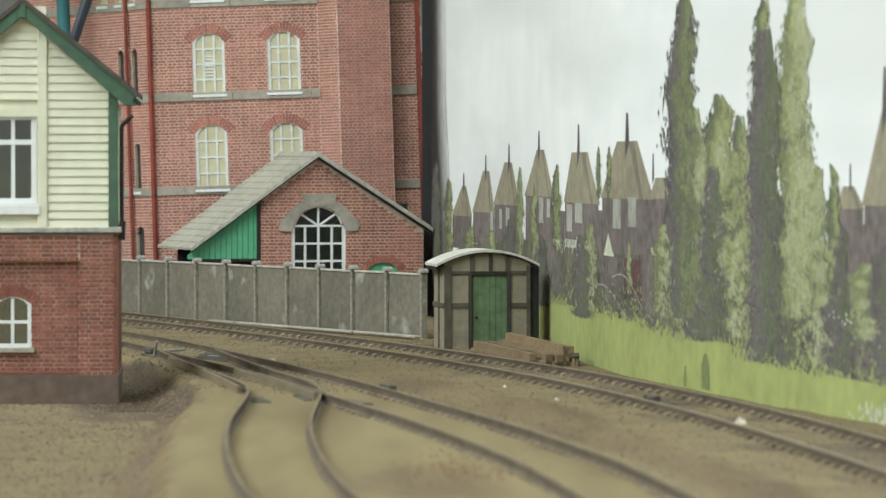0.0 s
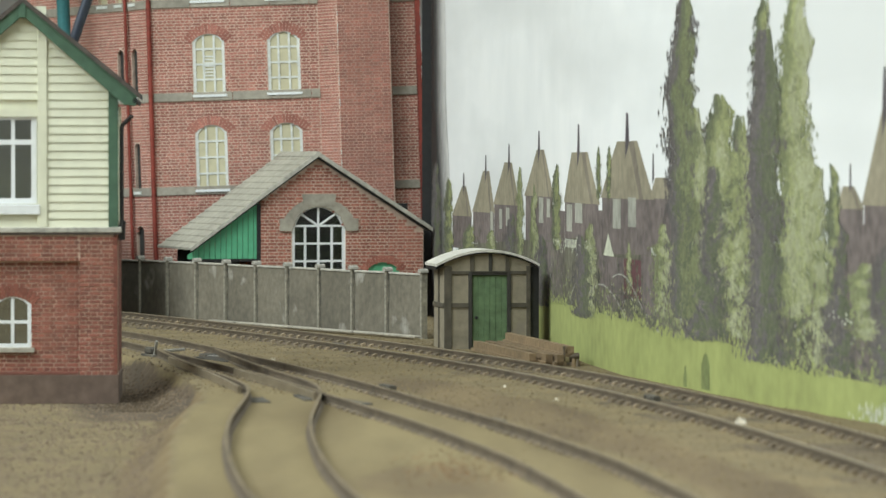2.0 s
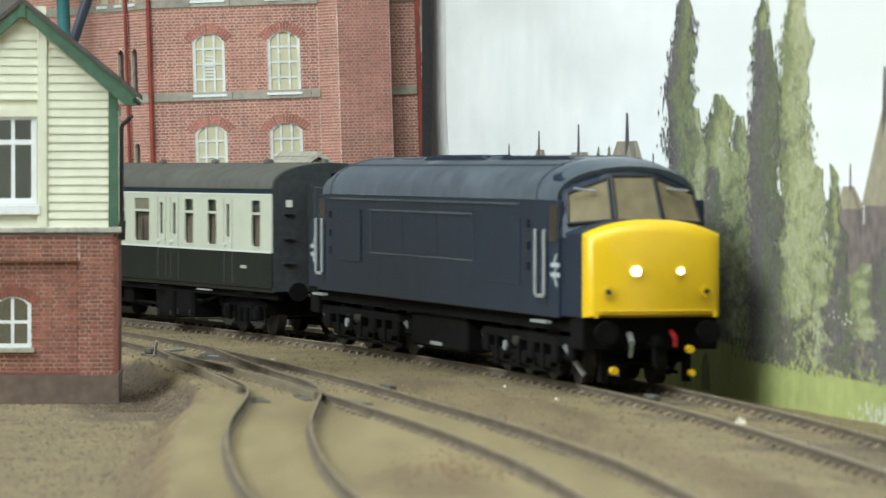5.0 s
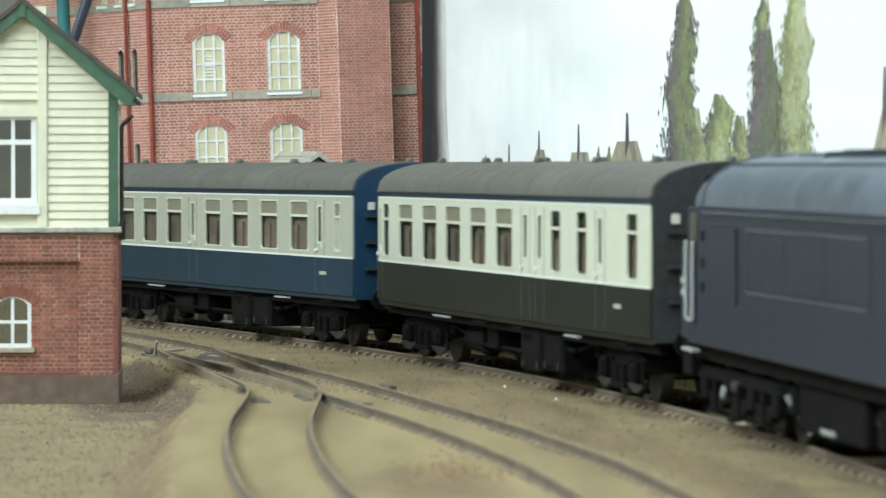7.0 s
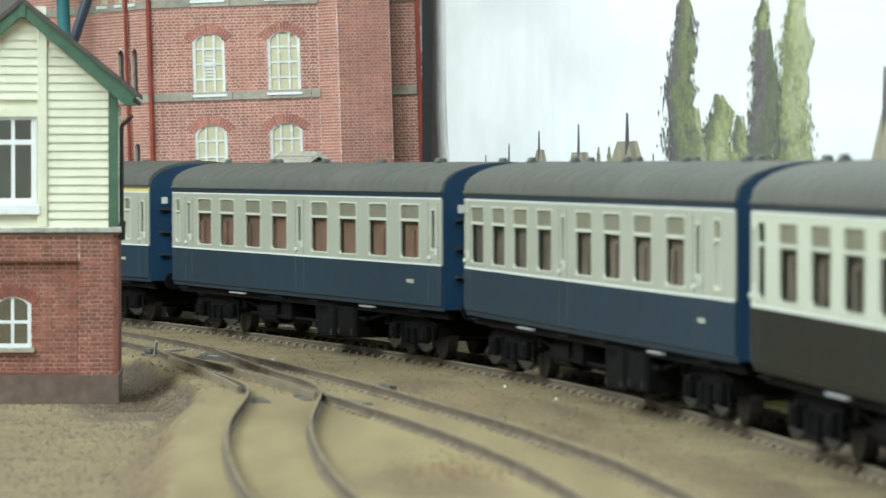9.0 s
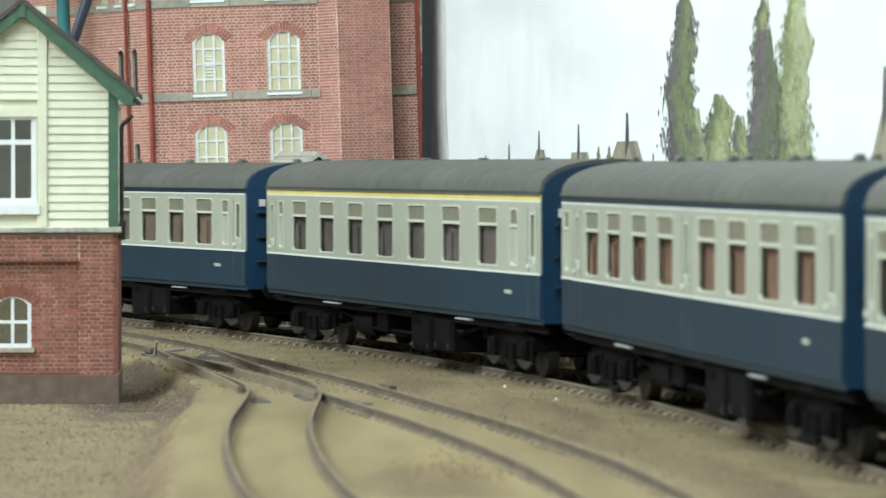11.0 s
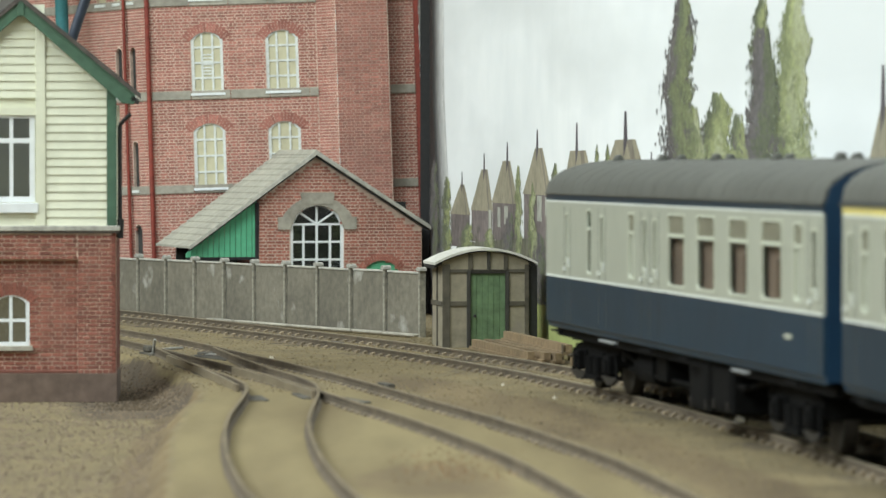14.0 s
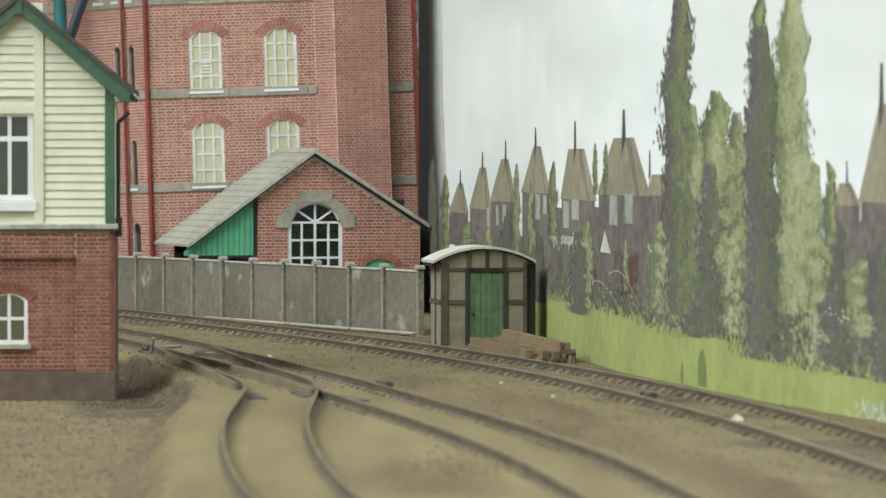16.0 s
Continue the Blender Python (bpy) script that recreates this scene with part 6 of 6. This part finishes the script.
def locomotive():
    L = thing("diesel_locomotive", "blue diesel locomotive with a full yellow nose", "locomotive")
    F0, CAB, HW = 130.0, 112.0, 16.9
    for side in (-1, 1):
        part("body_side", Shape().box(-CAB - 1.5, CAB + 1.8, side * HW, side * (HW - 1.2), 15.1, 41.0), M_LOCO, L, "dark blue body side", 0.15)
    part("body_floor", Shape().box(-CAB, CAB, -HW + 1, HW - 1, 14.6, 16.0), M_CHASSIS, L)
    rings = []
    for x in [-113.5, -112, -109, -104] + list(np.linspace(-98, 98, 21)) + [104, 109, 112, 113.5]:
        e = max(0, abs(x) - 97) / 16.5
        rings.append([(x - math.copysign(0.012 * y * y * min(1, e), x), y * (1 - 0.05 * e * e), z) for y, z in arc(HW + 0.1, 41.0, 9.7 - 2.2 * e * e, 16)])
    part("roof", Shape().loft(rings), M_LOCOROOF, L, "dusty grey-blue roof", smooth=50)
    for side in (-1, 1):
        y0 = side * HW
        part("gutter_strip", Shape().box(-96, 84, y0 + side * 0.45, y0, 39.7, 40.2), M_LOCOLINE, L)
        part("grille_frame", Shape().box(-54, 44, y0 + side * 0.3, y0, 37.0, 37.5).box(-54, 44, y0 + side * 0.25, y0, 26.0, 26.4).box(-54.4, -54, y0 + side * 0.2, y0, 26, 37.5).box(44, 44.4, y0 + side * 0.2, y0, 26, 37.5), M_LOCOLINE, L)
        part("louvre_panel", Shape().box(-88, -64, y0 + side * 0.35, y0, 23.5, 37.4), M_LOCO, L, "", 0.1)
        part("louvre_panel", Shape().box(52, 84, y0 + side * 0.15, y0, 21.5, 37.0), M_LOCO, L, "", 0.1)
        for k in range(3):
            part("louvre", Shape().box(-53.5 + k * 32.5, -21.3 + k * 32.5, y0 + side * 0.10, y0, 27.0, 36.6), M_LOCO, L)
        for x in (-109, 101):
            sg = 1 if x > 0 else -1
            for dx in (-3.4, 3.4):
                part("handrail", Shape().box(x + dx - 0.65, x + dx + 0.65, y0 + side * 0.9, y0 + side * 0.2, 19.6, 34.4), M_SILVER, L, "pale grey handrail", 0.2)
            part("door", Shape().box(x - 4.2, x + 4.2, y0 + side * 0.12, y0, 17.5, 38.5), M_LOCO, L)
            part("door_foot", Shape().box(x - 2.6, x + 2.6, y0 + side * 0.8, y0 + side * 0.1, 19.2, 20.0), M_SILVER, L)
            part("cab_side_window", Shape().box((x + sg * 8.6 if sg > 0 else x + 2) - 3.2, (x + sg * 8.6 if sg > 0 else x + 2) + 3.2, y0 + side * 0.15, y0, 31.8, 39.8), M_CABGLASS, L, "dark tan cab side window", 0.3)
            part("step_board", Shape().box(x - 6, x + 6, y0 + side * 1.0, y0 - side * 0.5, 13.6, 14.2), M_SILVER, L)
            for z in (35.6, 30.6, 26.0):
                part("hinge", Shape().box(x - sg * 11 - 1.0, x - sg * 11 + 1.0, y0 + side * 0.5, y0, z - 0.9, z + 0.9), M_BLACK, L)
            # plain arrow-like mark
            xm, o, zm = x + sg * (10.4 if sg > 0 else 8), y0 + side * 0.14, 25.6
            mk = Shape().box(xm - 3.4, xm + 3.4, o, y0, zm + 0.6, zm + 1.6).box(xm - 3.4, xm + 3.4, o, y0, zm - 1.6, zm - 0.6)
            mk.prism([(xm - 1.3, zm + 1.5), (xm - 0.4, zm + 1.5), (xm + 1.5, zm + 3.6), (xm + 0.6, zm + 3.6)], o, y0).prism([(xm + 0.4, zm + 0.8), (xm + 1.3, zm + 0.8), (xm - 0.4, zm - 0.8), (xm - 1.3, zm - 0.8)], o, y0).prism([(xm - 1.3, zm - 1.5), (xm - 0.4, zm - 1.5), (xm + 1.5, zm - 3.6), (xm + 0.6, zm - 3.6)], o, y0)
            part("white_mark", mk, M_MARK, L, "plain white double mark")
    for sg in (-1, 1):
        # nose: rounded block, yellow; section widens to the cab
        def ring(x, w, zt, crown, z0=15.6, n=12):
            pts = [(x, -w, z0), (x, w, z0), (x, w, zt)]
            pts += [(x, w * (1 - 2 * i / n), zt + crown * (1 - abs(1 - 2 * i / n) ** 2.4)) for i in range(1, n)]
            return pts + [(x, -w, zt)]

        nose = Shape().loft([ring(sg * 111.0, 16.6, 33.8, 3.2), ring(sg * (127.2 if sg > 0 else 129.2), 15.5 if sg > 0 else 15.4, 33.7 if sg > 0 else 33.2, 3.1)])
        part("nose", nose, M_LOCO, L, "blue nose sides", smooth=40)
        front = Shape().loft([ring(sg * 127.0, 15.58, 33.75, 3.15), ring(sg * 128.4, 15.35, 33.45, 3.1), ring(sg * 129.6, 14.8, 32.6, 3.0, 15.8), ring(sg * 130.6, 13.7, 31.2, 2.8, 16.2)])
        if sg < 0:
            front = Shape().loft([ring(sg * 129.0, 14.6, 32.8, 3.0, 15.8), ring(sg * 130.6, 13.7, 31.2, 2.8, 16.2)])
        part("nose_front", front, M_YELLOW, L, "full yellow nose end", smooth=55)
        # cab front with three raked panes
        def slant(t, y):
            return sg * (119.0 - 6.0 * t - 0.014 * y * y), y * (1 - 0.10 * t), 35.6 + 11.4 * t

        cabring = lambda t, k: [slant(t, y) for y in np.linspace(-16.4, 16.4, 13)]
        s = Shape()
        lo, hi = cabring(-0.25, 0), cabring(1.08, 0)
        hi = [(x, y, z + 3.0 * (1 - (y / 15) ** 2) - 2.6) for x, y, z in hi]
        back_lo, back_hi = [(sg * 108.0, y, z) for x, y, z in lo], [(sg * 104.0, y * 1.04, z + 1.0) for x, y, z in hi]
        s.loft([back_lo, lo, hi, back_hi], close=False, caps=False)
        s.add([back_lo[0], lo[0], hi[0], back_hi[0]], [(0, 1, 2, 3)])
        s.add([back_lo[-1], lo[-1], hi[-1], back_hi[-1]], [(0, 1, 2, 3)])
        part("cab_front", s, M_LOCO, L, "blue raked cab front", smooth=50)
        for ya, yb, ta, tb in ((-15.4, -6.0, 0.60, 0.90), (-5.3, 5.3, 0.94, 0.94), (6.0, 15.4, 0.90, 0.60)):
            q = []
            for y, t in ((ya, 0.08 if abs(ya) < 10 else 0.02), (yb, 0.08 if abs(yb) < 10 else 0.02), (yb, tb), (ya, ta)):
                x, y2, z = slant(t, y)
                q.append((x + sg * (0.35 if abs(ya + yb) > 1 else 0.95), y2, z))
            w = part("cab_window", Shape().add(q + [(x - sg * 0.5, y, z) for x, y, z in q], [(0, 1, 2, 3), (4, 5, 6, 7), (0, 1, 5, 4), (1, 2, 6, 5), (2, 3, 7, 6), (3, 0, 4, 7)]), M_TAN, L, "tan-tinted cab windscreen")
            mx = sum(p[0] for p in q) / 4 + sg * 0.5
            if abs(ya + yb) > 1:
                part("wiper", Shape().rod((mx - sg * 1.2, (ya + yb) / 2 - 3, 43.6), (mx - sg * 0.6, (ya + yb) / 2 + 2, 43.0), 0.28, 6), M_SILVER, w, "pale wiper")
            fr = Shape()
            for a, b in zip(q, q[1:] + q[:1]):
                fr.rod(a, b, 0.4, 6)
            part("window_frame", fr, M_BLACK, w)
        for y, r in ((-4.6, 1.05), (5.6, 0.7)):
            part("headlamp", Shape().rod((sg * 129.9, y, 25.7), (sg * 131.4, y, 25.7), r, 16), M_LAMP if sg > 0 else M_SILVER, L, "glowing white headlamp", smooth=40)
            part("lamp_rim", Shape().rod((sg * 129.9, y, 25.7), (sg * 131.0, y, 25.7), r + 0.5, 16), M_YELLOW, L, smooth=40)
        for y in (-10.8, 11.6):
            part("tail_lamp", Shape().rod((sg * 129.9, y, 21.2), (sg * 131.3, y, 21.2), 0.6, 12), M_CABGLASS, L)
            part("lamp_bezel", Shape().rod((sg * 129.5, y, 21.2), (sg * 131.1, y, 21.2), 1.35, 12), M_YELLOW, L)
        part("nose_handrail", Shape().rod((sg * 131.0, -12.5, 17.0), (sg * 131.0, 12.5, 17.0), 0.25, 6).box(sg * 129, sg * 131, -14.0, -13.0, 15.6, 17.0).box(sg * 129, sg * 131, 13.0, 14.0, 15.6, 17.0), M_YELLOW, L)
        part("buffer_beam", Shape().box(sg * 118, sg * 127.0, -15.5, 15.5, 8.4, 15.6), M_CHASSIS, L, "", 0.4)
        for y in (-11.6, 11.6):
            part("buffer", Shape().rod((sg * 126, y, 12.4), (sg * 132, y, 12.4), 1.3, 12).rod((sg * 132, y, 12.4), (sg * 132.8, y, 12.4), 2.6, 16), M_CHASSIS, L, smooth=40)
        part("coupling_hook", Shape().box(sg * 126, sg * 133, -0.7, 0.7, 9.6, 11.4).rod((sg * 130, 0, 9.8), (sg * 131, 0, 4.8), 0.8, 8), M_CHASSIS, L)
        part("brake_hose", Shape().rod((sg * 127.5, 4.6, 12.4), (sg * 130.0, 4.8, 11.0), 0.6, 8).rod((sg * 130.0, 4.8, 11.0), (sg * 129.6, 4.8, 9.2), 0.5, 8), M_RED, L, "red brake hose")
        part("brake_hose", Shape().rod((sg * 127.5, -5.0, 12.0), (sg * 130.0, -5.2, 10.0), 0.7, 8).rod((sg * 130.0, -5.2, 10.0), (sg * 129.0, -5.2, 7.0), 0.45, 8), M_SILVER, L, "pale hose")
        part("hose_tap", Shape().rod((sg * 129, 8.0, 8.6), (sg * 131, 8.0, 8.6), 0.9, 8).rod((sg * 128, -9.0, 4.0), (sg * 130, -9.0, 4.0), 0.9, 8).rod((sg * 128, 8.8, 3.4), (sg * 130, 8.8, 3.4), 0.8, 8), M_YELLOW, L, "yellow hose tap")
        part("guard_iron", Shape().box(sg * 122, sg * 124, -10.4, -8.8, 1.2, 8.4).box(sg * 122, sg * 124, 8.8, 10.4, 1.2, 8.4), M_CHASSIS, L)
    # roof fittings
    def crown(y):
        return 41.0 + 9.7 * math.sqrt(max(0.0, 1 - (y / (HW + 0.1)) ** 2)) ** 0.82

    for y in (-6.4, 6.4):
        z = crown(y)
        for x0, x1 in ((-34, 16), (36, 88)):
            part("roof_rail", Shape().box(x0, x1, y - 0.6, y + 0.6, z - 0.4, z + 0.9), M_LOCO, L, bevel=0.2)
            part("rail_end", Shape().prism([(x0 - 5, z - 0.6), (x0, z - 0.6), (x0, z + 0.9)], y - 0.6, y + 0.6).prism([(x1, z - 0.6), (x1 + 5, z - 0.6), (x1, z + 0.9)], y - 0.6, y + 0.6), M_LOCO, L)
    grille = part("roof_grille", Shape().box(-32, -6, -5.4, 5.4, 50.2, 51.0), M_BLACK, L, "black roof fan grille", 0.3)
    for k in range(9):
        part("grille_bar", Shape().box(-30.5 + k * 2.8, -29.5 + k * 2.8, -5.0, 5.0, 51.0, 51.3), M_LOCO, grille)
    part("roof_panel", Shape().box(42, 80, -4.8, 4.8, 50.2, 50.9).box(90, 98, -6, 6, 49.4, 50.6), M_LOCOROOF, L, "", 0.3)
    for y in (-11.2, 11.2):
        part("roof_seam", Shape().box(-98, 98, y - 0.35, y + 0.35, crown(y) - 0.2, crown(y) + 0.35), M_LOCOLINE, L)
    for x in (-88, -58, 26):
        part("roof_hatch", Shape().box(x - 8, x + 8, -5.5, 5.5, 50.0, 50.9), M_LOCOROOF, L, "", 0.3)
    part("exhaust_port", Shape().rod((4, -2.4, 50.0), (4, -2.4, 51.3), 1.6, 14).rod((4, 2.4, 50.0), (4, 2.4, 51.3), 1.6, 14), M_BLACK, L)
    for x in (-97, 97):
        strap = [[(x - 0.3, y, z), (x + 0.3, y, z), (x + 0.3, y * 1.02, z + 0.3), (x - 0.3, y * 1.02, z + 0.3)] for y, z in arc(HW + 0.12, 41.0, 9.7, 14)]
        part("roof_strap", Shape().loft(strap), M_LOCOROOF, L)
    part("fuel_tank", Shape().box(-26, 26, -13.5, 13.5, 3.6, 12.6), M_CHASSIS, L, "", 0.6)
    part("tank_gauge", Shape().box(-6, 4, -13.9, -13.4, 4.4, 5.2), M_SILVER, L)
    part("chassis_plate", Shape().box(-120, 120, -14.5, 14.5, 12.0, 15.2), M_CHASSIS, L)
    bogies = []
    for sg in (-1, 1):
        b = part("bogie", Shape().box(-42, 42, -13.2, -11.8, 5.6, 10.8).box(-42, 42, 11.8, 13.2, 5.6, 10.8).box(-36, 36, -11, 11, 5, 10), M_CHASSIS, L, bevel=0.4, m=mpose(sg * 75, 0, 0))
        for x, r in ((-31, 7.2), (-10, 7.2), (12, 7.2), (sg * 34 if sg > 0 else -34, 5.6)):
            wheelset(b, x if abs(x) != 31 or sg > 0 else 31, r)
        for y in (-13.8, 13.8):
            for x in (-31, -10, 12, 33):
                part("axle_box", Shape().box(x - 2.6, x + 2.6, y - 1.2, y + 1.2, 4.8, 9.4), M_CHASSIS, b, bevel=0.4)
            for x in (-20, 1, 23):
                part("spring", Shape().prism([(x - 8, 6.4), (x + 8, 6.4), (x + 5, 3.6), (x - 5, 3.6)], y - 0.8, y + 0.8).box(x - 1.2, x + 1.2, y - 1.3, y + 1.3, 3.4, 9.0), M_CHASSIS, b)
            for x in (-38, 38):
                part("sand_pipe", Shape().rod((x, y, 9.0), (x * 1.04, y * 0.7, 2.4), 0.6, 6), M_SILVER if y < 0 else M_CHASSIS, b)
            part("cylinder", Shape().rod((-4, y, 8.4), (2, y, 8.4), 1.5, 10), M_WHEEL, b)
            part("equalising_beam", Shape().prism([(-38, 8.8), (38, 8.8), (34, 10.6), (-34, 10.6)], y * 1.02 - 0.6, y * 1.02 + 0.6), M_CHASSIS, b)
            part("brake_rod", Shape().rod((-34, y * 0.95, 2.6), (34, y * 0.95, 2.6), 0.5, 6), M_CHASSIS, b)
            part("axle_cap", Shape().rod((-10, y * 1.08, 7.0), (-10, y * 1.13, 7.0), 1.2, 10), M_SILVER, b, "pale axle end")
        bogies.append(b)
    return L, bogies[::-1]


TRAIN = [(*locomotive(), 930.5, 75.0)]
TRAIN.append((*coach("cream brake coach coupled behind the locomotive, lower side coloured olive for its reflections", PLAN_BRAKE_LEAD, lower=M_OLIVE, upper=M_CREAMY, seat=M_SEAT_DARK), 646.7, 93.0))
TRAIN.append((*coach("blue and grey second class coach with dark seats", PLAN_OPEN_LEAD, seat=M_SEAT_DARK), 364.7, 93.0))
TRAIN.append((*coach("blue and grey second class coach with red-brown seats", PLAN_OPEN), 84.3, 93.0))
TRAIN.append((*coach("blue and grey coach with a yellow first class band", PLAN_FIRST, first=True, seat=M_SEAT_PLUM), -197.5, 93.0))
TRAIN.append((*coach("blue and grey brake coach at the train's tail", PLAN_BRAKE, seat=M_SEAT_BROWN), -475.8, 93.0))


def travelled(t):
    """Distance of the train along the line at t seconds; it runs a little unevenly."""
    drift = np.interp(t, (0, 3, 3.5, 4, 6.5, 7.5, 8, 8.5, 9, 9.5, 11.5, 12, 12.5, 14, 14.5, 15, 15.5, 16), (-46, -48, -41, -43, -34.6, -34.6, -31, -26, -25, -19, 1, 8, 8, 12, 9, 10, 15, 18))
    return 176.9 * (t - 9.0) + float(drift)


def motions():
    times = [i * 0.5 for i in range(33)]
    for ob, bogies, start, half in TRAIN:
        rows, turns = [], [[], []]
        for t in times:
            s = start + travelled(t)
            xa, ya, ha = on_line(s + half)
            xb, yb, hb = on_line(s - half)
            yaw = math.atan2(ya - yb, xa - xb)
            rows.append((t, mpose((xa + xb) / 2, (ya + yb) / 2, RAIL, 0, 0, math.degrees(yaw))))
            for k, (h, x) in enumerate(((ha, half), (hb, -half))):
                turns[k].append((t, mpose(x, 0, 0, 0, 0, math.degrees(h - math.pi / 2 - yaw))))
        walk(ob, rows)
        for b, r in zip(bogies, turns):
            walk(b, r)
    # the wheels roll with the distance run
    for w, x, r in WHEELS:
        walk(w, [(i / FPS, mpose(x, 0, r, 0, math.degrees(travelled(i / FPS) / r), 0)) for i in range(16 * FPS + 1)])


motions()
